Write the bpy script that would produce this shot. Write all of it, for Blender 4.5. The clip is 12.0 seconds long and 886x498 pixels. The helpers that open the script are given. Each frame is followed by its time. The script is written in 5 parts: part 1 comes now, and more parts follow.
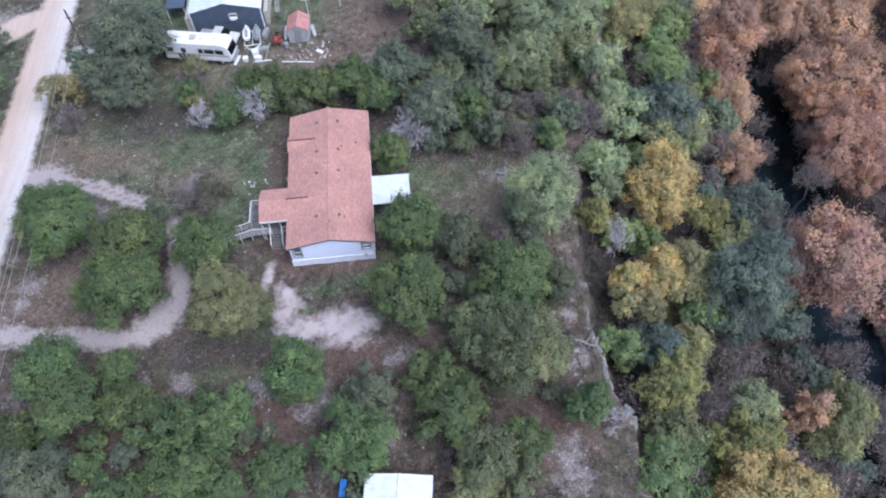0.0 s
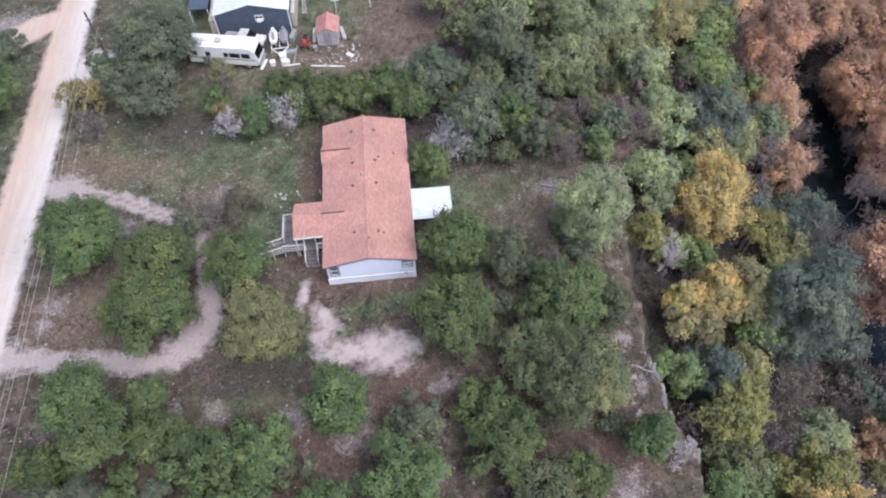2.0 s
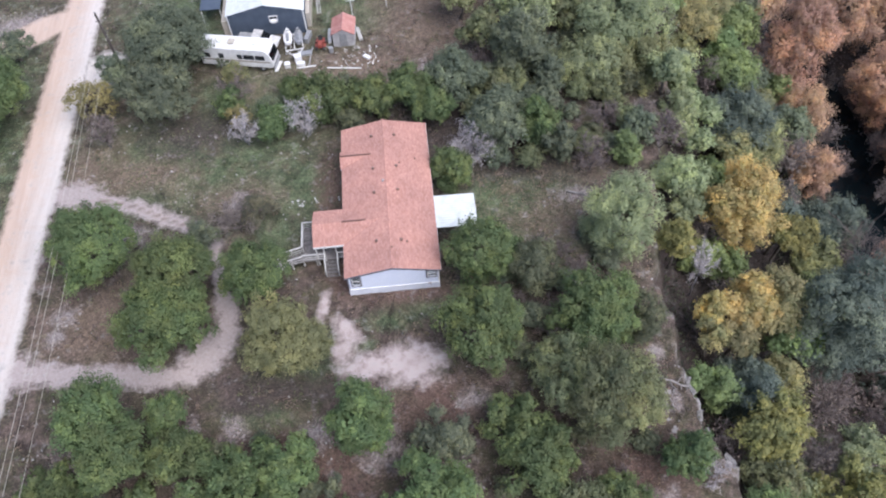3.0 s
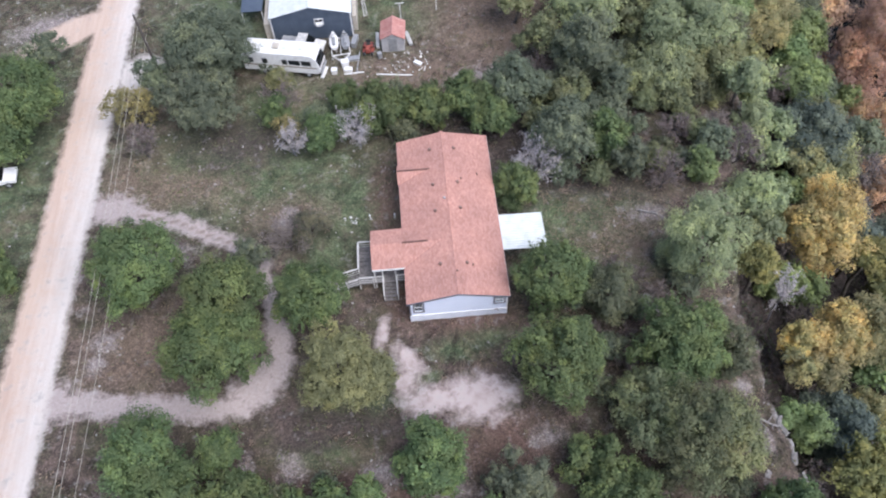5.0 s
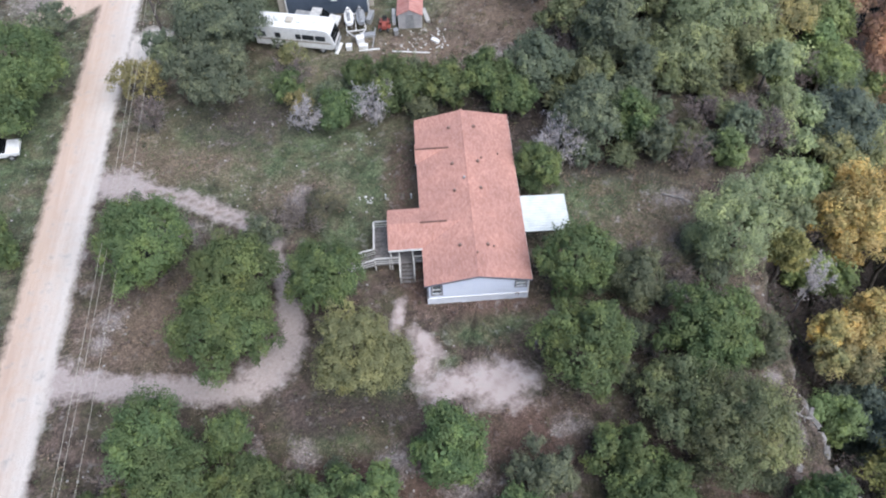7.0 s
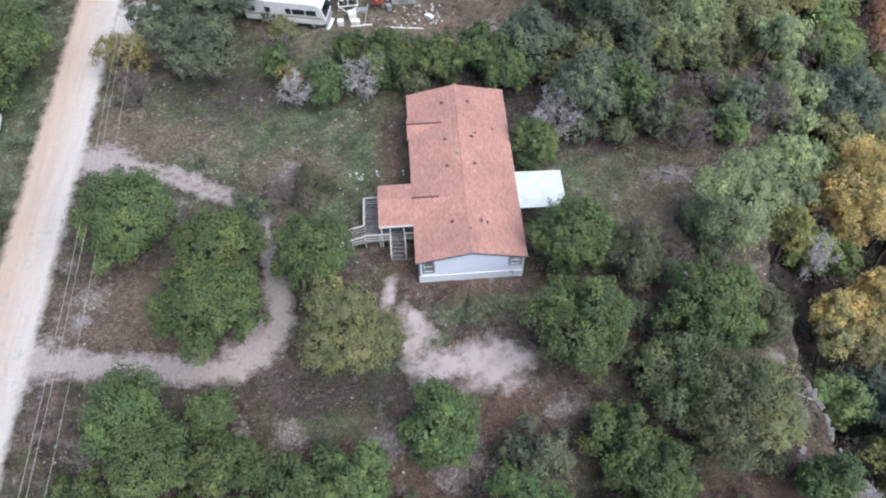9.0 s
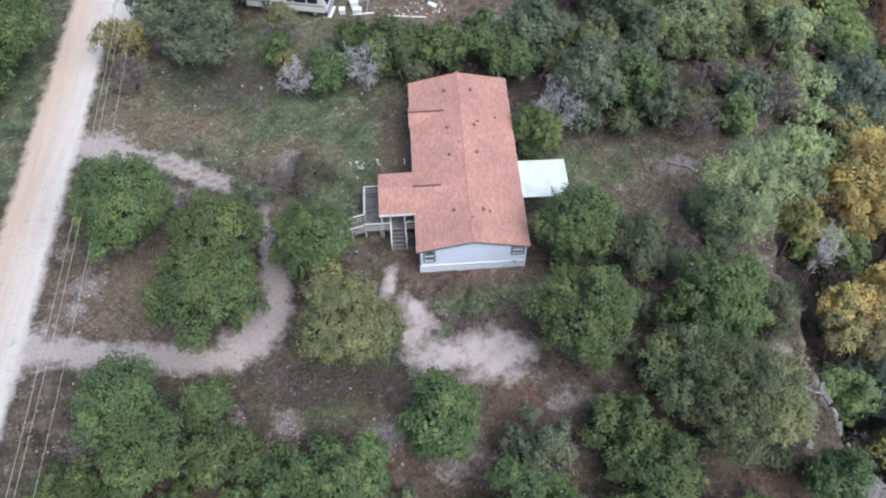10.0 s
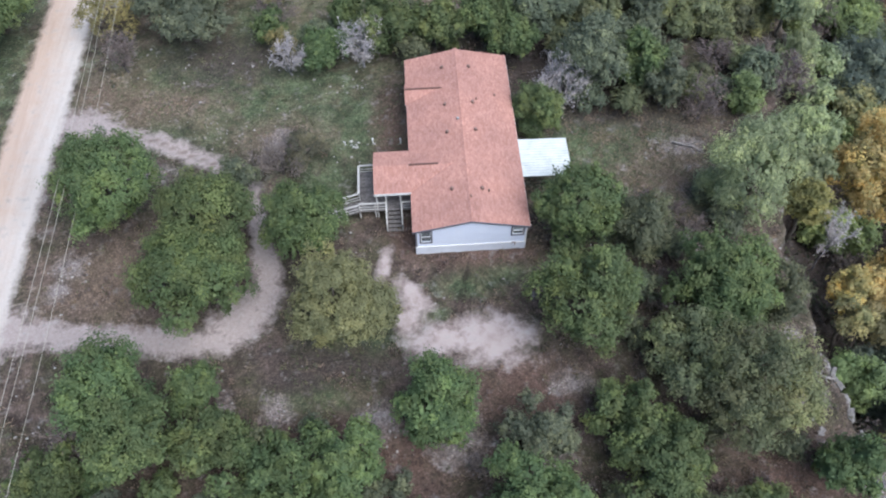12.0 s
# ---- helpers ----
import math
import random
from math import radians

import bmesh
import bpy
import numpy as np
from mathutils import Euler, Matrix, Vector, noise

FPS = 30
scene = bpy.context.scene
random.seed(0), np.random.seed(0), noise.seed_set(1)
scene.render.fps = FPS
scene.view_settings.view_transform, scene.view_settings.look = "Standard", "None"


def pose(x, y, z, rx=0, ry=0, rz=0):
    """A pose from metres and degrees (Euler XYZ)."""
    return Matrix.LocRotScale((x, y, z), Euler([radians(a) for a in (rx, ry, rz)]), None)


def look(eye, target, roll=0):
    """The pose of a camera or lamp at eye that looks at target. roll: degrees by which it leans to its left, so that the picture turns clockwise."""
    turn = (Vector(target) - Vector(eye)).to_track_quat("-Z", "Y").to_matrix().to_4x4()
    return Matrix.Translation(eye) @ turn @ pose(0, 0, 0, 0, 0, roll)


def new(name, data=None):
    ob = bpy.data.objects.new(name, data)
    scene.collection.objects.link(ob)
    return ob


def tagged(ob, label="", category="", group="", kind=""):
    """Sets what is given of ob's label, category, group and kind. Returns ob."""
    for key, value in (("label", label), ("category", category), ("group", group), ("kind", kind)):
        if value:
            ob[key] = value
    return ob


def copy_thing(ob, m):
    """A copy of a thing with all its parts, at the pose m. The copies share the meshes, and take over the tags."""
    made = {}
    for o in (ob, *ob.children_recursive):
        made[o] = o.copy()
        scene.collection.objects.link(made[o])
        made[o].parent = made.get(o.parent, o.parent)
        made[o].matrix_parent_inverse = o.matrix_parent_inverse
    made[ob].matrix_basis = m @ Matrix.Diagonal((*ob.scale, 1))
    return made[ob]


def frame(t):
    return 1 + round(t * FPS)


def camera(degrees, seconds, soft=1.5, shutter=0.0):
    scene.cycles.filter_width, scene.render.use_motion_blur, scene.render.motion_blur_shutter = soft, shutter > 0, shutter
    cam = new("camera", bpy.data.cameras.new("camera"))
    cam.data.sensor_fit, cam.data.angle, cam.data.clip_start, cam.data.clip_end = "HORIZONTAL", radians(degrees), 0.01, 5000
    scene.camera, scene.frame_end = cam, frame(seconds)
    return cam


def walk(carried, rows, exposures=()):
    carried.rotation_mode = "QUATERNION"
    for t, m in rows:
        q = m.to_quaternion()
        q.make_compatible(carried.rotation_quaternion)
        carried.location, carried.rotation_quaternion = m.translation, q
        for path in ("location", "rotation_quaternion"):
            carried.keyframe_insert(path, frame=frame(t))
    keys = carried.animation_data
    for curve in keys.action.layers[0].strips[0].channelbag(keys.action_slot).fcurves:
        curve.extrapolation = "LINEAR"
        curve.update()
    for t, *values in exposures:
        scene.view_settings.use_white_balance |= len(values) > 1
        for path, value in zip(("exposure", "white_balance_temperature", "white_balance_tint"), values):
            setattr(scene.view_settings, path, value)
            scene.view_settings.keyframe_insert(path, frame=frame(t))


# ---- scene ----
cam = camera(60.6, 12.0, soft=2.1)
PATH = [
    (0, (8.803, -43.413, 62.498), (8.858, -42.265, 60.861), -3.2),
    (0.5, (8.132, -42.224, 62.364), (8.183, -41.082, 60.722), -3.4),
    (1, (7.299, -41.107, 61.816), (7.336, -39.967, 60.173), -3.6),
    (1.5, (6.309, -40.011, 61.101), (6.351, -38.872, 59.457), -3.6),
    (2, (5.21, -38.893, 60.543), (5.256, -37.757, 58.898), -3.5),
    (2.5, (4.16, -37.685, 59.889), (4.207, -36.551, 58.242), -3.6),
    (3, (3.061, -36.494, 59.326), (3.108, -35.363, 57.677), -3.5),
    (5, (-2.132, -31.503, 57.064), (-2.093, -30.38, 55.409), -3.3),
    (5.5, (-3.032, -30.854, 56.492), (-2.979, -29.733, 54.836), -2.8),
    (6, (-3.432, -30.693, 55.823), (-3.378, -29.577, 54.164), -2.5),
    (6.5, (-3.707, -30.733, 55.209), (-3.654, -29.623, 53.546), -2.3),
    (7, (-3.861, -30.958, 54.51), (-3.82, -29.848, 52.847), -2.2),
    (9, (-3.472, -31.291, 51.983), (-3.426, -30.187, 50.315), -1.8),
    (9.5, (-3.473, -31.37, 51.312), (-3.426, -30.266, 49.645), -1.6),
    (10, (-3.482, -31.425, 50.694), (-3.44, -30.321, 49.026), -1.6),
    (10.5, (-3.562, -31.479, 50.056), (-3.515, -30.376, 48.389), -1.3),
    (11, (-3.566, -31.689, 49.34), (-3.519, -30.581, 47.676), -1.3),
    (11.5, (-3.556, -31.654, 48.804), (-3.507, -30.552, 47.136), -1.1),
    (12, (-3.536, -31.284, 48.22), (-3.486, -30.187, 46.549), -1.1),
]
TINTS = [
    (0.0, 0.65, 5660, 15), (0.5, 0.67, 5880, 16), (1.0, 0.69, 6020, 16), (1.5, 0.71, 6120, 17), (2.0, 0.72, 6280, 17), (3.0, 0.73, 6330, 16),
    (5.0, 0.73, 6310, 15), (7.0, 0.71, 6320, 11), (9.0, 0.68, 6250, 9), (10.0, 0.67, 6210, 8), (12.0, 0.65, 6200, 10),
]
walk(cam, [(t, look(eye, target, roll)) for t, eye, target, roll in PATH], TINTS)

# ---- world, sun ----
SUN_ELEV, SUN_AZIM = 57.0, 136.0
world = bpy.data.worlds.new("sky")
scene.world = world
world.use_nodes = True
wn = world.node_tree.nodes
sky = wn.new("ShaderNodeTexSky")
sky.sky_type = "NISHITA"
sky.sun_disc = False
sky.sun_elevation = radians(SUN_ELEV)
sky.sun_rotation = radians(SUN_AZIM)
sky.air_density, sky.dust_density, sky.ozone_density = 1.0, 1.5, 1.0
wn["Background"].inputs["Strength"].default_value = 0.11
world.node_tree.links.new(sky.outputs[0], wn["Background"].inputs["Color"])
sun = new("sun", bpy.data.lights.new("sun", "SUN"))
sun.data.energy, sun.data.angle, sun.data.color = 2.95, radians(60), (1.0, 1.0, 1.0)
_e, _a = radians(SUN_ELEV), radians(SUN_AZIM)
sun.matrix_world = look((0, 0, 80), (-math.sin(_a) * math.cos(_e), -math.cos(_a) * math.cos(_e), 80 - math.sin(_e)))


# ---- materials ----
def nodes_of(name):
    m = bpy.data.materials.new(name)
    m.use_nodes = True
    nt = m.node_tree
    return m, nt, nt.nodes["Principled BSDF"]


def add(nt, kind, **sets):
    n = nt.nodes.new(kind)
    for k, v in sets.items():
        if k in n.inputs:
            n.inputs[k].default_value = v
    return n


def noise_tex(nt, scale, detail=4.0, rough=0.55, coords="Object"):
    tc = nt.nodes.new("ShaderNodeTexCoord")
    n = add(nt, "ShaderNodeTexNoise", Scale=scale, Detail=detail, Roughness=rough)
    nt.links.new(tc.outputs[coords], n.inputs["Vector"])
    return n


def ramp(nt, src, stops):
    r = nt.nodes.new("ShaderNodeValToRGB")
    el = r.color_ramp.elements
    while len(el) < len(stops):
        el.new(0.5)
    for e, (p, c) in zip(el, stops):
        e.position, e.color = p, (*c, 1)
    nt.links.new(src, r.inputs["Fac"])
    return r


def mix(nt, fac, a, b, mode="MIX"):
    m = nt.nodes.new("ShaderNodeMix")
    m.data_type, m.blend_type = "RGBA", mode
    for sock, v in ((m.inputs[0], fac), (m.inputs[6], a), (m.inputs[7], b)):
        if isinstance(v, (int, float)):
            sock.default_value = v
        elif isinstance(v, tuple):
            sock.default_value = (*v, 1)
        else:
            nt.links.new(v, sock)
    return m.outputs[2]


def calc(nt, op, a, b=0.0):
    m = nt.nodes.new("ShaderNodeMath")
    m.operation = op
    for sock, v in zip(m.inputs, (a, b)):
        if isinstance(v, (int, float)):
            sock.default_value = v
        else:
            nt.links.new(v, sock)
    return m.outputs[0]


def bump(nt, bsdf, height, strength=0.3, distance=0.02):
    b = add(nt, "ShaderNodeBump", Strength=strength, Distance=distance)
    nt.links.new(height, b.inputs["Height"])
    nt.links.new(b.outputs[0], bsdf.inputs["Normal"])


def surface(name, dark, light, scale=3.0, rough=0.8, metal=0.0, grain=40.0, relief=0.2, per_object=0.0):
    """A worn surface: two tones at a large and a fine scale, with fine relief."""
    m, nt, b = nodes_of(name)
    big, fine = noise_tex(nt, scale), noise_tex(nt, grain, 3)
    col = ramp(nt, big.outputs[0], [(0.3, dark), (0.7, light)]).outputs[0]
    tone = ramp(nt, fine.outputs[0], [(0.3, (0.8, 0.8, 0.8)), (0.7, (1.0, 1.0, 1.0))]).outputs[0]
    col = mix(nt, 1.0, col, tone, "MULTIPLY")
    if per_object:
        oi = nt.nodes.new("ShaderNodeObjectInfo")
        hv = nt.nodes.new("ShaderNodeHueSaturation")
        nt.links.new(calc(nt, "ADD", calc(nt, "MULTIPLY", oi.outputs["Random"], per_object), 1 - per_object / 2), hv.inputs["Value"])
        nt.links.new(col, hv.inputs["Color"])
        col = hv.outputs[0]
    nt.links.new(col, b.inputs["Base Color"])
    b.inputs["Roughness"].default_value, b.inputs["Metallic"].default_value = rough, metal
    bump(nt, b, fine.outputs[0], relief)
    return m


def leaf_material(name, dark, mid, light, accent=None, through_light=0.42):
    """Foliage: each leaf has its own tone, boughs drift in hue, and each tree differs a little."""
    m, nt, b = nodes_of(name)
    dull = lambda c: tuple(0.86 * k + 0.14 * sum(c) / 3 * t for k, t in zip(c, (1.16, 0.94, 0.95)))
    dark, mid, light, accent = (c and dull(c) for c in (dark, mid, light, accent))
    geo = nt.nodes.new("ShaderNodeNewGeometry")
    soft = lambda c: tuple(0.3 * a + 0.7 * b for a, b in zip(c, mid))
    col = ramp(nt, geo.outputs["Random Per Island"], [(0.0, soft(dark)), (0.5, mid), (1.0, soft(light))]).outputs[0]
    drift = noise_tex(nt, 0.55, 3)
    if accent:
        f = ramp(nt, drift.outputs[0], [(0.46, (0, 0, 0)), (0.62, (0.85, 0.85, 0.85))]).outputs[0]
        col = mix(nt, f, col, accent)
    fleck = ramp(nt, noise_tex(nt, 8.0, 3, 0.7).outputs[0], [(0.35, (0.9, 0.9, 0.91)), (0.5, (1, 1, 1)), (0.66, (1.08, 1.07, 1.06))]).outputs[0]
    col = mix(nt, 1.0, col, fleck, "MULTIPLY")
    clump = nt.nodes.new("ShaderNodeAttribute")
    clump.attribute_name = "clump"
    tone = ramp(nt, clump.outputs["Fac"], [(0.05, (0.66, 0.69, 0.72)), (0.5, (0.97, 0.97, 0.97)), (0.95, (1.62, 1.52, 1.28))]).outputs[0]
    col = mix(nt, 1.0, col, tone, "MULTIPLY")
    oi = nt.nodes.new("ShaderNodeObjectInfo")
    hv = nt.nodes.new("ShaderNodeHueSaturation")
    nt.links.new(calc(nt, "ADD", calc(nt, "MULTIPLY", oi.outputs["Random"], 0.2), 0.9), hv.inputs["Value"])
    nt.links.new(calc(nt, "ADD", calc(nt, "MULTIPLY", oi.outputs["Random"], 0.03), 0.485), hv.inputs["Hue"])
    nt.links.new(col, hv.inputs["Color"])
    nt.links.new(hv.outputs[0], b.inputs["Base Color"])
    b.inputs["Roughness"].default_value = 0.65
    b.inputs["Specular IOR Level"].default_value = 0.25
    thin = nt.nodes.new("ShaderNodeBsdfTranslucent")
    nt.links.new(hv.outputs[0], thin.inputs["Color"])
    both = nt.nodes.new("ShaderNodeMixShader")
    both.inputs[0].default_value = through_light
    nt.links.new(b.outputs[0], both.inputs[1])
    nt.links.new(thin.outputs[0], both.inputs[2])
    nt.links.new(both.outputs[0], nt.nodes["Material Output"].inputs["Surface"])
    return m


LEAVES = {
    "oak": leaf_material("oak_leaf", (0.062, 0.104, 0.043), (0.13, 0.2, 0.082), (0.228, 0.3, 0.138), (0.162, 0.212, 0.08)),
    "olive": leaf_material("olive_leaf", (0.15, 0.168, 0.07), (0.275, 0.3, 0.14), (0.4, 0.425, 0.215), (0.25, 0.27, 0.12)),
    "dark": leaf_material("dark_leaf", (0.088, 0.118, 0.078), (0.168, 0.212, 0.138), (0.28, 0.32, 0.22)),
    "pale": leaf_material("pale_leaf", (0.105, 0.137, 0.068), (0.19, 0.232, 0.118), (0.295, 0.335, 0.185), (0.2, 0.215, 0.11)),
    "sparse": leaf_material("grey_green_leaf", (0.09, 0.095, 0.065), (0.15, 0.155, 0.105), (0.23, 0.225, 0.165)),
    "sparse_oak": leaf_material("thin_oak_leaf", (0.079, 0.098, 0.061), (0.140, 0.165, 0.098), (0.232, 0.244, 0.165)),
    "willow": leaf_material("willow_leaf", (0.17, 0.225, 0.105), (0.3, 0.37, 0.195), (0.46, 0.52, 0.3)),
    "light": leaf_material("light_leaf", (0.132, 0.204, 0.066), (0.228, 0.318, 0.126), (0.360, 0.444, 0.216)),
    "blue": leaf_material("blue_green_leaf", (0.08, 0.117, 0.097), (0.148, 0.2, 0.165), (0.24, 0.3, 0.25)),
    "yellow": leaf_material("yellow_leaf", (0.42, 0.3, 0.11), (0.58, 0.43, 0.165), (0.7, 0.55, 0.25), (0.34, 0.33, 0.14)),
    "yellow_green": leaf_material("yellow_green_leaf", (0.19, 0.185, 0.055), (0.31, 0.305, 0.1), (0.44, 0.43, 0.17), (0.2, 0.235, 0.095)),
    "yellow_willow": leaf_material("yellow_willow_leaf", (0.240, 0.228, 0.096), (0.372, 0.348, 0.162), (0.516, 0.480, 0.240), (0.228, 0.264, 0.132)),
    "yellow_shrub": leaf_material("yellow_shrub_leaf", (0.19, 0.175, 0.065), (0.3, 0.275, 0.11), (0.42, 0.39, 0.18)),
    "cypress": leaf_material("rust_leaf", (0.38, 0.235, 0.165), (0.52, 0.33, 0.235), (0.64, 0.445, 0.34), (0.53, 0.35, 0.19)),
    "pink": leaf_material("pink_leaf", (0.35, 0.185, 0.155), (0.48, 0.265, 0.225), (0.6, 0.37, 0.32), (0.42, 0.27, 0.175)),
    "bare": leaf_material("grey_twig", (0.34, 0.325, 0.345), (0.5, 0.485, 0.515), (0.64, 0.625, 0.66)),
    "bare_brown": leaf_material("brown_twig", (0.16, 0.135, 0.13), (0.24, 0.205, 0.2), (0.35, 0.31, 0.305)),
}
BARK = surface("bark", (0.07, 0.06, 0.05), (0.16, 0.14, 0.12), 2.0, 0.95, 0, 18, 0.6)
SHINGLE_DARK, SHINGLE_LIGHT = (0.385, 0.2, 0.162), (0.49, 0.272, 0.228)


def shingle_material():
    m, nt, b = nodes_of("shingle")
    tc = nt.nodes.new("ShaderNodeTexCoord")
    br = add(nt, "ShaderNodeTexBrick", Scale=1.0)
    br.inputs["Color1"].default_value = (*SHINGLE_DARK, 1)
    br.inputs["Color2"].default_value = (*SHINGLE_LIGHT, 1)
    br.inputs["Mortar"].default_value = (0.36, 0.185, 0.15, 1)
    br.inputs["Mortar Size"].default_value = 0.006
    br.inputs["Brick Width"].default_value = 0.3
    br.inputs["Row Height"].default_value = 0.145
    mp = nt.nodes.new("ShaderNodeMapping")
    mp.inputs["Rotation"].default_value = (0, 0, radians(90))
    nt.links.new(tc.outputs["Object"], mp.inputs["Vector"])
    nt.links.new(mp.outputs[0], br.inputs["Vector"])
    stain = ramp(nt, noise_tex(nt, 0.35, 5).outputs[0], [(0.3, (0.82, 0.82, 0.84)), (0.7, (1.08, 1.06, 1.04))]).outputs[0]
    grain = ramp(nt, noise_tex(nt, 9.0, 4, 0.7).outputs[0], [(0.3, (0.74, 0.74, 0.75)), (0.7, (1.16, 1.15, 1.14))]).outputs[0]
    col = mix(nt, 1.0, mix(nt, 1.0, br.outputs[0], stain, "MULTIPLY"), grain, "MULTIPLY")
    nt.links.new(col, b.inputs["Base Color"])
    b.inputs["Roughness"].default_value = 0.9
    bump(nt, b, noise_tex(nt, 60, 3).outputs[0], 0.3)
    return m


SHINGLE = shingle_material()
RIDGE = surface("ridge_shingle", (0.09, 0.05, 0.045), (0.16, 0.085, 0.07), 4, 0.9)
SIDING = surface("siding", (0.74, 0.8, 0.95), (0.8, 0.855, 0.98), 0.8, 0.6, 0, 30, 0.1)
SKIRT = surface("skirting", (0.7, 0.74, 0.83), (0.82, 0.86, 0.94), 1.5, 0.6, 0, 25, 0.15)
TRIM = surface("dark_trim", (0.1, 0.1, 0.13), (0.17, 0.17, 0.2), 3, 0.6)
WHITE = surface("white_paint", (0.68, 0.68, 0.68), (0.84, 0.84, 0.83), 2.5, 0.5, 0, 30, 0.1)
WHITE_METAL = surface("white_metal", (0.56, 0.6, 0.6), (0.72, 0.75, 0.75), 1.6, 0.45, 0.0, 20, 0.05)
GREY_WOOD = surface("grey_wood", (0.11, 0.1, 0.098), (0.24, 0.225, 0.22), 5, 0.9, 0, 35, 0.4, 0.4)
RAIL_WOOD = surface("rail_wood", (0.42, 0.41, 0.4), (0.6, 0.59, 0.57), 5, 0.85, 0, 35, 0.3, 0.2)
POLE_WOOD = surface("pole_wood", (0.07, 0.06, 0.055), (0.13, 0.11, 0.1), 4, 0.9)
SLATE = surface("slate_siding", (0.055, 0.075, 0.11), (0.085, 0.11, 0.15), 1.0, 0.6, 0, 20, 0.1)
RED_METAL = surface("red_metal", (0.4, 0.17, 0.145), (0.52, 0.28, 0.245), 1.6, 0.6, 0, 12, 0.1)
RED_PAINT = surface("red_paint", (0.2, 0.045, 0.035), (0.3, 0.08, 0.06), 3, 0.5)
GREY_METAL = surface("grey_metal", (0.3, 0.31, 0.33), (0.46, 0.47, 0.48), 3, 0.5, 0.4)
SHED_GREY = surface("shed_paint", (0.36, 0.35, 0.36), (0.5, 0.49, 0.49), 1.5, 0.7)
PIPE = surface("vent_metal", (0.19, 0.12, 0.1), (0.3, 0.2, 0.175), 6, 0.7)
RUBBER = surface("rubber", (0.02, 0.02, 0.02), (0.045, 0.045, 0.045), 8, 0.9)
BEIGE = surface("beige_panel", (0.4, 0.36, 0.3), (0.52, 0.48, 0.42), 2, 0.8)
BLUE = surface("blue_plastic", (0.02, 0.13, 0.42), (0.04, 0.2, 0.55), 3, 0.45)
TAN = surface("brown_stripe", (0.25, 0.2, 0.15), (0.34, 0.28, 0.22), 3, 0.5)
LIMESTONE = surface("limestone", (0.2, 0.18, 0.175), (0.42, 0.4, 0.385), 1.3, 0.95, 0, 9, 0.6, 0.3)
WIRE = surface("wire_metal", (0.42, 0.4, 0.34), (0.55, 0.52, 0.45), 2, 0.5, 0.3)
DRY_GRASS = leaf_material("dry_grass_blade", (0.2, 0.155, 0.12), (0.29, 0.235, 0.185), (0.4, 0.345, 0.28), (0.19, 0.185, 0.12))
GRASS = leaf_material("grass_blade", (0.06, 0.078, 0.04), (0.105, 0.128, 0.066), (0.2, 0.2, 0.12), (0.075, 0.11, 0.05))
BRUSH = leaf_material("dry_brush", (0.13, 0.1, 0.09), (0.2, 0.155, 0.14), (0.34, 0.285, 0.27), (0.13, 0.125, 0.08))
# bank foliage with the ravine's deep shade put into its leaf colours
BANK_GREEN_SHADED = leaf_material("shaded_bank_leaf", (0.045, 0.06, 0.04), (0.08, 0.1, 0.065), (0.14, 0.16, 0.1))
BANK_BROWN_SHADED = leaf_material("shaded_bank_brush", (0.07, 0.056, 0.05), (0.12, 0.1, 0.092), (0.2, 0.17, 0.16))
DEBRIS = surface("debris_white", (0.34, 0.335, 0.33), (0.62, 0.615, 0.6), 4, 0.7, 0, 20, 0.1, 0.5)


def glass_material(name, tint, alpha_rough):
    m, nt, b = nodes_of(name)
    b.inputs["Base Color"].default_value = (*tint, 1)
    b.inputs["Roughness"].default_value = alpha_rough
    b.inputs["Transmission Weight"].default_value = 0.9
    b.inputs["IOR"].default_value = 1.45
    return m


GLASS = glass_material("window_glass", (0.55, 0.6, 0.65), 0.03)
TINTED = glass_material("tinted_glass", (0.05, 0.06, 0.07), 0.05)


def water_material():
    m, nt, b = nodes_of("river_water")
    col = ramp(nt, noise_tex(nt, 0.15, 4).outputs[0], [(0.3, (0.003, 0.007, 0.009)), (0.7, (0.008, 0.014, 0.017))]).outputs[0]
    nt.links.new(col, b.inputs["Base Color"])
    b.inputs["Roughness"].default_value = 0.06
    b.inputs["IOR"].default_value = 1.33
    bump(nt, b, noise_tex(nt, 1.1, 3).outputs[0], 0.2, 0.1)
    return m


WATER = water_material()


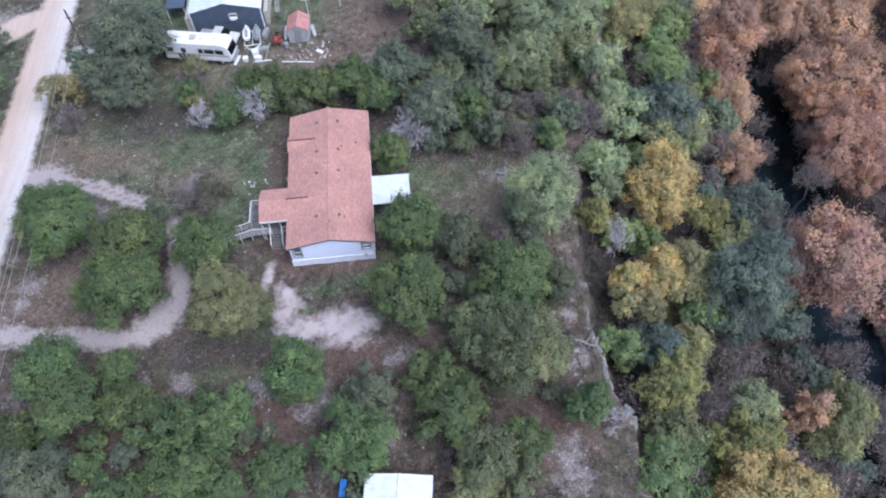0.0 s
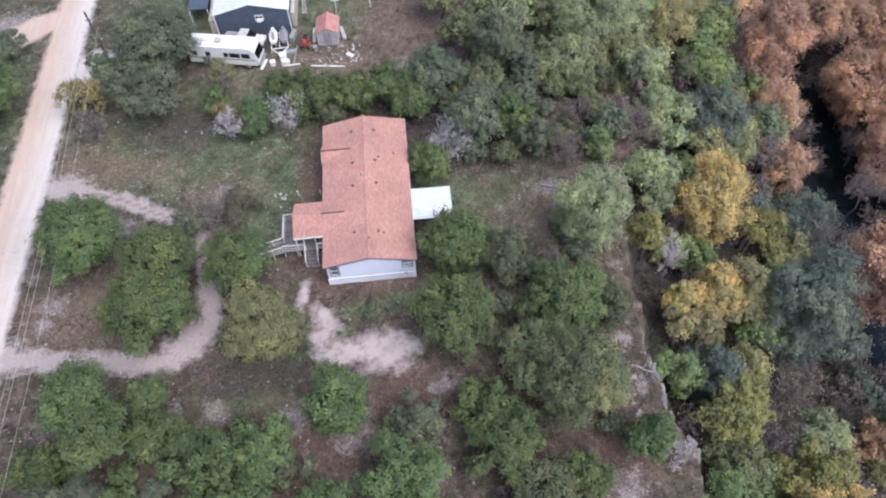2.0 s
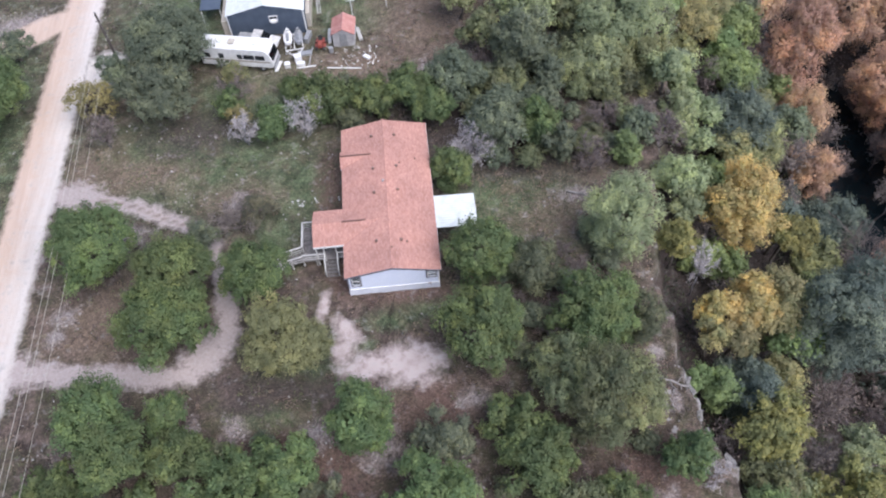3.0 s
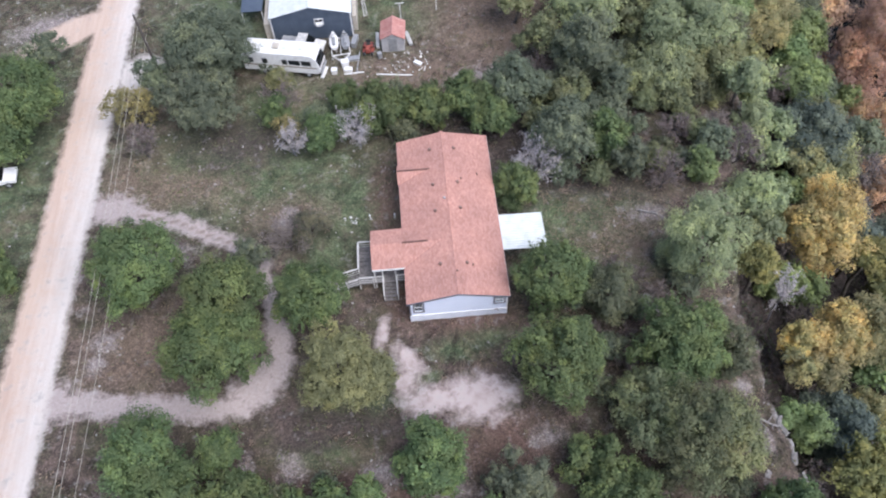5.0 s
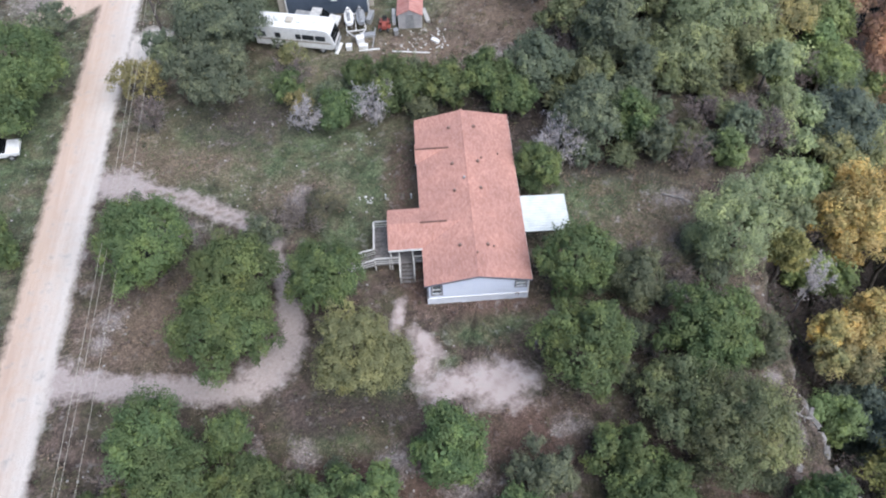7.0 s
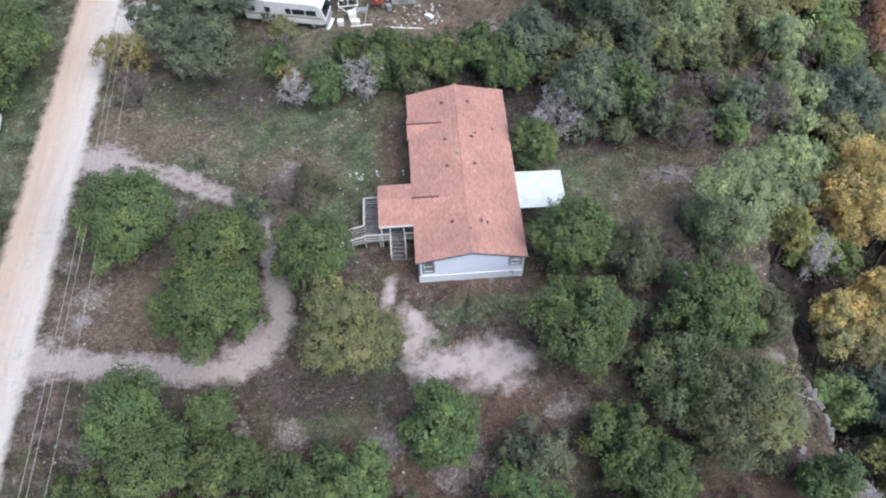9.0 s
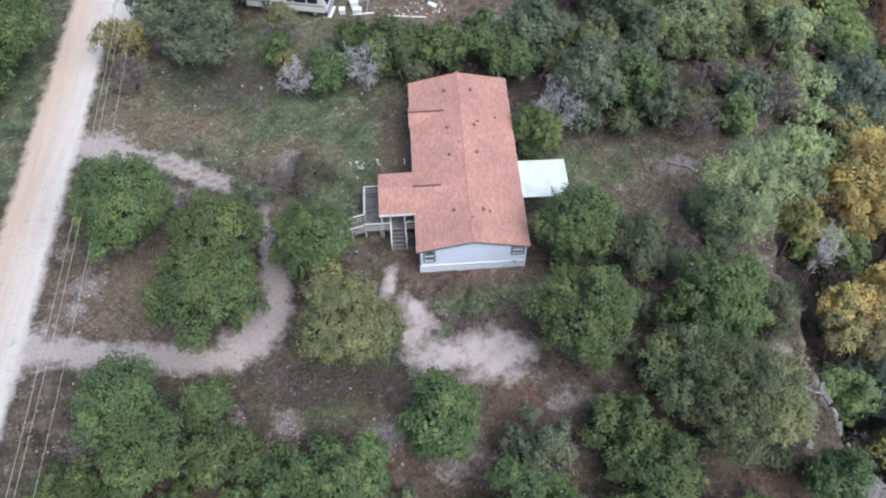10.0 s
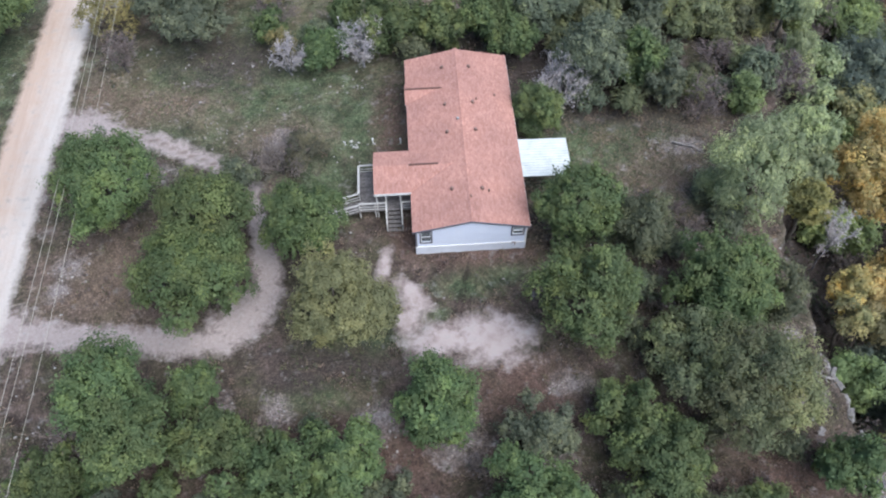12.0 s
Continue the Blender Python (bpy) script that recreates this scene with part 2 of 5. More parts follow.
def ground_material():
    """Soil with grass, dry litter, bare dirt, gravel and limestone where the land's own patches lie, and tree shade
    painted in as dark ground.
    """
    m, nt, b = nodes_of("ground_soil")
    edge = noise_tex(nt, 0.9, 6, 0.65)
    fine = noise_tex(nt, 4.0, 8, 0.75)
    big = noise_tex(nt, 0.16, 5, 0.6)
    wob = calc(nt, "ADD", calc(nt, "MULTIPLY", calc(nt, "SUBTRACT", edge.outputs[0], 0.5), 1.5),
               calc(nt, "MULTIPLY", calc(nt, "SUBTRACT", fine.outputs[0], 0.5), 0.35))

    def patch(name, soft=0.12, amount=1.0):
        at = nt.nodes.new("ShaderNodeAttribute")
        at.attribute_name = name
        v = calc(nt, "ADD", at.outputs["Fac"], calc(nt, "MULTIPLY", wob, amount))
        mr = add(nt, "ShaderNodeMapRange")
        mr.inputs[1].default_value, mr.inputs[2].default_value = 0.5 - soft, 0.5 + soft
        nt.links.new(v, mr.inputs[0])
        return mr.outputs[0]

    litter = ramp(nt, fine.outputs[0], [(0.3, (0.07, 0.055, 0.052)), (0.5, (0.13, 0.102, 0.096)), (0.72, (0.22, 0.178, 0.172))]).outputs[0]
    soil2 = ramp(nt, edge.outputs[0], [(0.3, (0.092, 0.078, 0.064)), (0.7, (0.145, 0.116, 0.104))]).outputs[0]
    col = mix(nt, ramp(nt, big.outputs[0], [(0.35, (0, 0, 0)), (0.65, (1, 1, 1))]).outputs[0], litter, soil2)
    mott = ramp(nt, noise_tex(nt, 0.55, 5, 0.65).outputs[0], [(0.36, (0.42, 0.41, 0.42)), (0.5, (0.95, 0.95, 0.95)), (0.64, (1.5, 1.46, 1.44))]).outputs[0]
    col = mix(nt, 1.0, col, mott, "MULTIPLY")
    green = ramp(nt, noise_tex(nt, 0.33, 6, 0.7).outputs[0], [(0.43, (0, 0, 0)), (0.62, (0.62, 0.62, 0.62))]).outputs[0]
    col = mix(nt, green, col, ramp(nt, fine.outputs[0], [(0.3, (0.05, 0.06, 0.032)), (0.7, (0.115, 0.125, 0.075))]).outputs[0])
    mauve = ramp(nt, noise_tex(nt, 0.7, 7, 0.75).outputs[0], [(0.52, (0, 0, 0)), (0.68, (0.7, 0.7, 0.7))]).outputs[0]
    col = mix(nt, mauve, col, (0.225, 0.18, 0.175))
    col = mix(nt, 1.0, col, (0.76, 0.735, 0.69), "MULTIPLY")
    grass = ramp(nt, fine.outputs[0], [(0.28, (0.045, 0.062, 0.036)), (0.5, (0.08, 0.108, 0.06)), (0.75, (0.145, 0.16, 0.1))]).outputs[0]
    grass = mix(nt, 0.8, grass, mott, "MULTIPLY")
    straw = ramp(nt, noise_tex(nt, 0.3, 5, 0.6).outputs[0], [(0.48, (0, 0, 0)), (0.66, (0.65, 0.65, 0.65))]).outputs[0]
    grass = mix(nt, straw, grass, (0.17, 0.14, 0.095))
    col = mix(nt, patch("grass", 0.3), col, grass)
    brown = ramp(nt, fine.outputs[0], [(0.28, (0.11, 0.08, 0.06)), (0.7, (0.225, 0.17, 0.135))]).outputs[0]
    col = mix(nt, calc(nt, "MULTIPLY", patch("brown", 0.3), 0.8), col, brown)
    red = ramp(nt, fine.outputs[0], [(0.3, (0.088, 0.056, 0.046)), (0.7, (0.160, 0.104, 0.088))]).outputs[0]
    col = mix(nt, calc(nt, "MULTIPLY", patch("red", 0.3), 0.8), col, red)
    # dark soil, and the same tone as painted shade under the trees
    soil_and_shade = ramp(nt, fine.outputs[0], [(0.3, (0.035, 0.028, 0.026)), (0.7, (0.085, 0.07, 0.066))]).outputs[0]
    col = mix(nt, calc(nt, "MULTIPLY", patch("dark", 0.3), 0.85), col, soil_and_shade)
    rock = ramp(nt, fine.outputs[0], [(0.3, (0.152, 0.128, 0.120)), (0.52, (0.240, 0.208, 0.200)), (0.7, (0.352, 0.320, 0.308))]).outputs[0]
    col = mix(nt, patch("pale", 0.25, 1.0), col, rock)
    speck = ramp(nt, noise_tex(nt, 2.3, 8, 0.8).outputs[0], [(0.36, (0.55, 0.55, 0.56)), (0.5, (1, 1, 1)), (0.66, (1.5, 1.46, 1.42))]).outputs[0]
    col = mix(nt, 0.8, col, speck, "MULTIPLY")
    grit = ramp(nt, noise_tex(nt, 8.0, 5, 0.75).outputs[0], [(0.38, (0.62, 0.62, 0.63)), (0.52, (1, 1, 1)), (0.64, (1.55, 1.5, 1.45))]).outputs[0]
    col = mix(nt, 0.75, col, grit, "MULTIPLY")
    sand = ramp(nt, edge.outputs[0], [(0.25, (0.31, 0.25, 0.235)), (0.5, (0.43, 0.365, 0.355)), (0.75, (0.5, 0.44, 0.435))]).outputs[0]
    col = mix(nt, patch("sand", 0.2, 0.62), col, sand)
    gravel = ramp(nt, fine.outputs[0], [(0.3, (0.3, 0.25, 0.24)), (0.7, (0.45, 0.39, 0.375))]).outputs[0]
    col = mix(nt, patch("drive", 0.22, 0.95), col, gravel)
    col = mix(nt, calc(nt, "MULTIPLY", patch("strip", 0.25, 0.35), 0.7), col, brown)
    # the caliche road: a warm crown and a whiter, finer wheel track, streaked along its length
    tc = nt.nodes.new("ShaderNodeTexCoord")
    mp = nt.nodes.new("ShaderNodeMapping")
    mp.inputs["Scale"].default_value = (1.6, 0.1, 1)
    nt.links.new(tc.outputs["Object"], mp.inputs["Vector"])
    streak = add(nt, "ShaderNodeTexNoise", Scale=1.0, Detail=7.0, Roughness=0.68)
    nt.links.new(mp.outputs[0], streak.inputs["Vector"])
    warm = ramp(nt, streak.outputs[0], [(0.3, (0.46, 0.345, 0.28)), (0.7, (0.55, 0.435, 0.365))]).outputs[0]
    white = ramp(nt, streak.outputs[0], [(0.3, (0.51, 0.46, 0.425)), (0.7, (0.6, 0.555, 0.525))]).outputs[0]
    col = mix(nt, patch("road", 0.08, 0.2), col, mix(nt, patch("track", 0.4, 0.7), warm, white))
    cliff = ramp(nt, fine.outputs[0], [(0.3, (0.16, 0.15, 0.145)), (0.7, (0.42, 0.4, 0.39))]).outputs[0]
    col = mix(nt, patch("cliff", 0.35, 1.6), col, cliff)
    nt.links.new(col, b.inputs["Base Color"])
    b.inputs["Roughness"].default_value = 0.95
    b.inputs["Specular IOR Level"].default_value = 0.2
    bump(nt, b, fine.outputs[0], 0.8, 0.18)
    return m


SOIL = ground_material()


# ---- mesh helpers ----
class Shape:
    """Collects boxes, tubes and faces of one part."""

    def __init__(self):
        self.v, self.f = [], []

    def face(self, *pts):
        n = len(self.v)
        self.v += [tuple(p) for p in pts]
        self.f.append(tuple(range(n, n + len(pts))))
        return self

    def solid(self, low, high):
        """A closed body between two rings of points."""
        n, k = len(self.v), len(low)
        self.v += [tuple(p) for p in low] + [tuple(p) for p in high]
        self.f.append(tuple(reversed(range(n, n + k))))
        self.f.append(tuple(range(n + k, n + 2 * k)))
        for i in range(k):
            j = (i + 1) % k
            self.f.append((n + i, n + j, n + k + j, n + k + i))
        return self

    def box(self, x0, x1, y0, y1, z0, z1):
        ring = [(x0, y0), (x1, y0), (x1, y1), (x0, y1)]
        return self.solid([(x, y, z0) for x, y in ring], [(x, y, z1) for x, y in ring])

    def beam(self, a, b, w, h, up=(0, 0, 1)):
        """A straight bar of w by h from a to b."""
        a, b = Vector(a), Vector(b)
        d = (b - a).normalized()
        s = d.cross(Vector(up))
        s = s.normalized() if s.length > 1e-4 else Vector((1, 0, 0))
        u = s.cross(d)
        o = [s * x * w / 2 + u * z * h / 2 for x, z in ((-1, -1), (1, -1), (1, 1), (-1, 1))]
        return self.solid([a + k for k in o], [b + k for k in o])

    def tube(self, a, b, r0, r1, n=8):
        a, b = Vector(a), Vector(b)
        d = (b - a).normalized()
        s = d.orthogonal().normalized()
        u = d.cross(s)
        ring = [s * math.cos(i * math.tau / n) + u * math.sin(i * math.tau / n) for i in range(n)]
        return self.solid([a + k * r0 for k in ring], [b + k * r1 for k in ring])

    def loft(self, rings):
        """A closed skin over rings of equal count, capped at both ends."""
        n, k = len(self.v), len(rings[0])
        for ring in rings:
            self.v += [tuple(p) for p in ring]
        for r in range(len(rings) - 1):
            for i in range(k):
                j = (i + 1) % k
                self.f.append((n + r * k + i, n + r * k + j, n + (r + 1) * k + j, n + (r + 1) * k + i))
        self.f.append(tuple(reversed(range(n, n + k))))
        self.f.append(tuple(range(n + (len(rings) - 1) * k, n + len(rings) * k)))
        return self

    def mesh(self, name):
        me = bpy.data.meshes.new(name)
        me.from_pydata(self.v, [], self.f)
        bm = bmesh.new()
        bm.from_mesh(me)
        bmesh.ops.recalc_face_normals(bm, faces=bm.faces)
        bm.to_mesh(me)
        bm.free()
        return me


def part(name, shape, material, parent=None, label="", bevel=0.0, smooth=False):
    me = shape.mesh(name)
    if smooth:
        me.polygons.foreach_set("use_smooth", [True] * len(me.polygons))
    me.materials.append(material)
    ob = new(name, me)
    ob.parent = parent
    if bevel:
        md = ob.modifiers.new("bevel", "BEVEL")
        md.width, md.segments, md.limit_method = bevel, 2, "ANGLE"
    if label:
        ob["label"] = label
    return ob


def thing(name, m, label, category, group="", kind=""):
    ob = new(name)
    ob.matrix_basis = m
    ob.empty_display_size = 0.2
    return tagged(ob, label, category, group, kind)


def fast_mesh(name, verts, quads, material):
    me = bpy.data.meshes.new(name)
    me.vertices.add(len(verts))
    me.vertices.foreach_set("co", np.asarray(verts, np.float32).ravel())
    me.loops.add(quads.size)
    me.loops.foreach_set("vertex_index", quads.astype(np.int32).ravel())
    me.polygons.add(len(quads))
    me.polygons.foreach_set("loop_start", np.arange(0, quads.size, quads.shape[1], dtype=np.int32))
    me.update(calc_edges=True)
    me.materials.append(material)
    return me


# ---- the land ----
CLIFF_Y = (-60, -24, -19, -16, -12, -8, 0, 12, 22, 34, 60, 120)
CLIFF_X = (25, 25.5, 25.6, 24.7, 24.0, 24.1, 24.2, 27.0, 31.0, 34.0, 36.0, 40.0)
WATER_Z = -20.0


def land(x, y):
    """Height of the land: a flat bench, a limestone bluff and a wooded slope down to the river."""
    x, y = np.asarray(x, float), np.asarray(y, float)
    d = x - np.interp(y, CLIFF_Y, CLIFF_X) - 0.28 * np.sin(y * 0.9) - 0.16 * np.sin(y * 2.3 + 1)
    down = np.interp(d, (-3, 0, 0.5, 0.9, 1.4, 12, 24, 32, 60), (0, -0.25, -2.6, -3.1, -5.0, -12.5, -18.0, -19.3, -18.5))
    mid = 58.8 + 0.06 * y + 1.2 * np.sin(y * 0.11)
    down = np.minimum(down, np.interp(np.abs(x - mid), (0, 3.4, 5.2, 7.5), (-21.6, -21.2, -19.6, 0.0)))
    rough = 0.06 * np.sin(x * 0.7 + 1.3 * np.sin(y * 0.31)) * np.sin(y * 0.53) + 0.03 * np.sin(x * 2.1 + y * 1.7)
    near_road = np.exp(-((x + 36.2) / 3.2) ** 4)
    return down + rough * (1 - 0.85 * near_road) + 0.05 * near_road


def blob(x, y, cx, cy, rx, ry, turn=0.0):
    """1 in the middle of a soft ellipse, 0.5 on its rim, 0 at twice its size."""
    c, s = math.cos(radians(turn)), math.sin(radians(turn))
    u, v = ((x - cx) * c + (y - cy) * s) / rx, (-(x - cx) * s + (y - cy) * c) / ry
    return np.clip(1 - 0.5 * np.hypot(u, v), 0, 1)


def along(x, y, pts, half):
    """1 on a line of points, 0.5 at the given half width, 0 at twice that."""
    best = np.full(np.shape(x), 1e9)
    for (ax, ay), (bx, by) in zip(pts, pts[1:]):
        dx, dy = bx - ax, by - ay
        t = np.clip(((x - ax) * dx + (y - ay) * dy) / (dx * dx + dy * dy), 0, 1)
        best = np.minimum(best, np.hypot(x - ax - t * dx, y - ay - t * dy))
    return np.clip(1 - 0.5 * best / half, 0, 1)


DRIVE_LOW = [(-34.5, -4.3), (-32.9, -4.7), (-28.8, -5.4), (-23.9, -6.0), (-20.6, -6.5), (-17.9, -6.3), (-16.2, -5.0), (-15.0, -2.7), (-15.6, 0.8)]
DRIVE_UP = [(-15.6, 0.8), (-16.5, 4.6), (-17.2, 7.2), (-18.4, 8.6)]
DRIVE_HIGH = [(-34.2, 15.5), (-29.7, 14.3), (-25.5, 12.9), (-22.0, 10.8), (-19.4, 9.4), (-17.4, 7.4)]


def patches(x, y):
    """Where each kind of ground lies, from 0 to 1; dark holds both dark soil and painted tree shade."""
    top = lambda *some: np.maximum.reduce(some)
    B = lambda *a: blob(x, y, *a)
    wide = np.clip(1 - 0.5 * np.abs(x + 36.2) / 2.25, 0, 1)
    out = {}
    out["road"] = top(wide, B(-41.5, 41.5, 5.5, 2.2, 35), B(-31.8, 33.8, 2.5, 3.0))
    out["track"] = np.clip(0.5 + (x + 36.0) * 0.28, 0, 1)
    out["drive"] = top(along(x, y, DRIVE_LOW, 1.0), along(x, y, DRIVE_UP, 0.7), along(x, y, DRIVE_HIGH, 0.85), B(-17.0, -4.5, 2.7, 1.7, 50), B(-33.6, -4.8, 1.6, 1.8), B(-32.2, 15.0, 2.6, 1.7))
    out["sand"] = top(B(1.0, -7.4, 2.7, 1.9, -5), B(-2.6, -7.3, 2.4, 1.2, 12), B(-4.5, -3.6, 0.75, 1.9, 40), B(-5.0, -5.6, 0.9, 1.3), B(-6.6, -0.8, 0.5, 1.6, -15))
    out["grass"] = top(B(-19, 18, 13, 7), B(-9, 13, 5.5, 5.0), B(-13, 27, 9, 5), B(-23, 42, 8, 8), B(-4.0, 40.5, 4.5, 5.5), B(-44, 20, 6, 22),
                       B(-0.4, -3.0, 2.2, 0.9), B(2.4, -2.0, 1.8, 0.8), B(-3.0, -5.2, 1.0, 0.5), B(-9.0, -7.0, 3.2, 1.5), B(-6.9, -5.0, 1.2, 1.8), B(13.5, 7.5, 5.5, 4.5), B(10.5, 10.5, 3.5, 3.5), B(-10.8, -11.2, 3.2, 1.3), B(9.5, 7.5, 2.6, 4.5), B(17, 4, 3, 2), B(-48, -10, 8, 20), B(-11, 7, 3, 3))
    out["brown"] = top(B(-26.5, -0.8, 5.0, 4.2, 20), B(8, 38, 8, 7), B(-25, 17, 5, 2.2), B(16, 6.2, 3.6, 2.6), B(-15, 12.5, 4, 2), B(-3, 30, 9, 3), B(-31, 18, 2.5, 3))
    out["red"] = top(B(-5.6, 13, 1.6, 5.5), B(-9, -16, 7, 4), B(2.6, -11.6, 3.2, 2.6), B(19, -19, 3.2, 3.5), B(-4.6, 2.0, 1.5, 2.2), B(1, -0.4, 4.2, 0.9))
    # soil streaks south of the drive; the patch at (12, 13.4) paints tree-line shade
    out["dark"] = top(B(-10.4, -8.5, 5.0, 1.2, -8), B(12, 13.4, 6, 1.6), B(-13.0, -9.6, 3.0, 1.0), B(-20, 22, 5, 3), B(9, 20, 9, 5))
    out["pale"] = top(B(-17.6, -11.6, 0.5, 1.3) , B(-14.0, -11.9, 1.0, 1.0), B(-7.2, -13.1, 1.3, 1.3), B(5.9, -11.0, 1.5, 0.8), B(-2.1, -14.6, 1.6, 1.6),
                      B(22.6, -12.9, 0.4, 1.2), B(21.2, -13.4, 0.4, 0.9), B(22.2, -8.8, 0.5, 0.9), B(16.4, -0.4, 1.6, 1.2), B(18.3, 9.3, 2.0, 0.9), B(19.5, -22.5, 1.4, 2.2),
                      B(-30.2, 0.6, 1.2, 1.0), B(-30.8, -1.4, 0.9, 0.9), B(-26, 9.4, 2.2, 1.2), B(-44, 43, 4.0, 2.0, 20), B(4, -17.5, 1.2, 1.8), 
                      B(-15.0, 12.4, 0.9, 1.4), B(8, 29, 5, 1.6)) * 0.93
    out["strip"] = np.minimum(along(x, y, DRIVE_HIGH[1:5], 0.2), 0.8)
    d = x - np.interp(y, CLIFF_Y, CLIFF_X)
    out["cliff"] = np.clip(np.interp(d, (-0.3, 0.1, 0.5, 0.9), (0, 1, 1, 0)), 0, 1) * np.interp(y, (-20, -18.5, -10, -8), (0.2, 1, 0.9, 0.25))
    # slope below the bluff coloured dark to stand for shade between its trees
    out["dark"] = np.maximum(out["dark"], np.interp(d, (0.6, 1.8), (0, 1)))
    return out


def build_land():
    xs = np.concatenate([[-3000, -900, -300, -140, -90], np.arange(-62, 92.1, 0.5), [120, 180, 400, 1000, 3000]])
    ys = np.concatenate([[-3000, -900, -300, -120, -60], np.arange(-40, 62.1, 0.5), [80, 120, 200, 500, 1200, 3000]])
    X, Y = np.meshgrid(xs, ys)
    Z = land(X, Y)
    fine = (np.abs(X) < 95) & (np.abs(Y) < 65)
    rng = np.random.default_rng(3)
    Z = Z + np.where(fine, rng.normal(0, 0.018, X.shape), 0)
    nx, ny = len(xs), len(ys)
    i = np.arange(nx * ny).reshape(ny, nx)
    quads = np.stack([i[:-1, :-1], i[:-1, 1:], i[1:, 1:], i[1:, :-1]], -1).reshape(-1, 4)
    me = fast_mesh("ground", np.stack([X, Y, Z], -1).reshape(-1, 3), quads, SOIL)
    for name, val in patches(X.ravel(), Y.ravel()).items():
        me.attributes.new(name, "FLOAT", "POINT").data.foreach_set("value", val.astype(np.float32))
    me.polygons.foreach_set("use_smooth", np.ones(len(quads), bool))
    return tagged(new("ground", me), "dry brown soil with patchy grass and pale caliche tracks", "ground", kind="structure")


build_land()
river = Shape().face((40, -400, WATER_Z), (90, -400, WATER_Z), (90, 400, WATER_Z), (40, 400, WATER_Z))
tagged(part("water", river, WATER), "dark still river water below the wooded bank", "river", kind="structure")


# ---- trees ----
def leaf_quads(rng, pos, nrm, size, slim=0.62):
    """Small pointed leaf sprays as quads, at pos, facing nrm."""
    n = len(pos)
    t = np.cross(nrm, rng.normal(size=(n, 3)))
    t /= np.linalg.norm(t, axis=1, keepdims=True) + 1e-9
    b = np.cross(nrm, t)
    slim = np.reshape(slim, (-1, 1))
    s = (size * rng.uniform(0.55, 1.35, n))[:, None]
    v = np.stack([pos - t * s * 0.5, pos + b * s * slim * 0.5 + t * s * 0.08, pos + t * s * 0.5, pos - b * s * slim * 0.5 + t * s * 0.08], 1)
    return v.reshape(-1, 3), np.arange(4 * n).reshape(-1, 4)


def leaf_tris(rng, pos, nrm, size, slim=0.75, hang=0.0):
    """Small pointed leaf sprays as triangles, at pos, facing nrm; hang: how far they droop rather than point any way."""
    n = len(pos)
    t = np.cross(nrm, rng.normal(size=(n, 3)))
    t /= np.linalg.norm(t, axis=1, keepdims=True) + 1e-9
    if hang:
        fall = np.array((0, 0, -1.0)) + 0.9 * nrm
        fall -= nrm * (fall * nrm).sum(1, keepdims=True)
        t = t * (1 - hang) + hang * fall / (np.linalg.norm(fall, axis=1, keepdims=True) + 1e-9)
        t /= np.linalg.norm(t, axis=1, keepdims=True) + 1e-9
    b = np.cross(nrm, t)
    slim = np.reshape(slim, (-1, 1))
    s = (size * rng.uniform(0.6, 1.35, n))[:, None]
    v = np.stack([pos - t * s * 0.45 - b * s * slim * 0.5, pos - t * s * 0.45 + b * s * slim * 0.5, pos + t * s * 0.6], 1)
    return v.reshape(-1, 3), np.arange(3 * n).reshape(-1, 3)


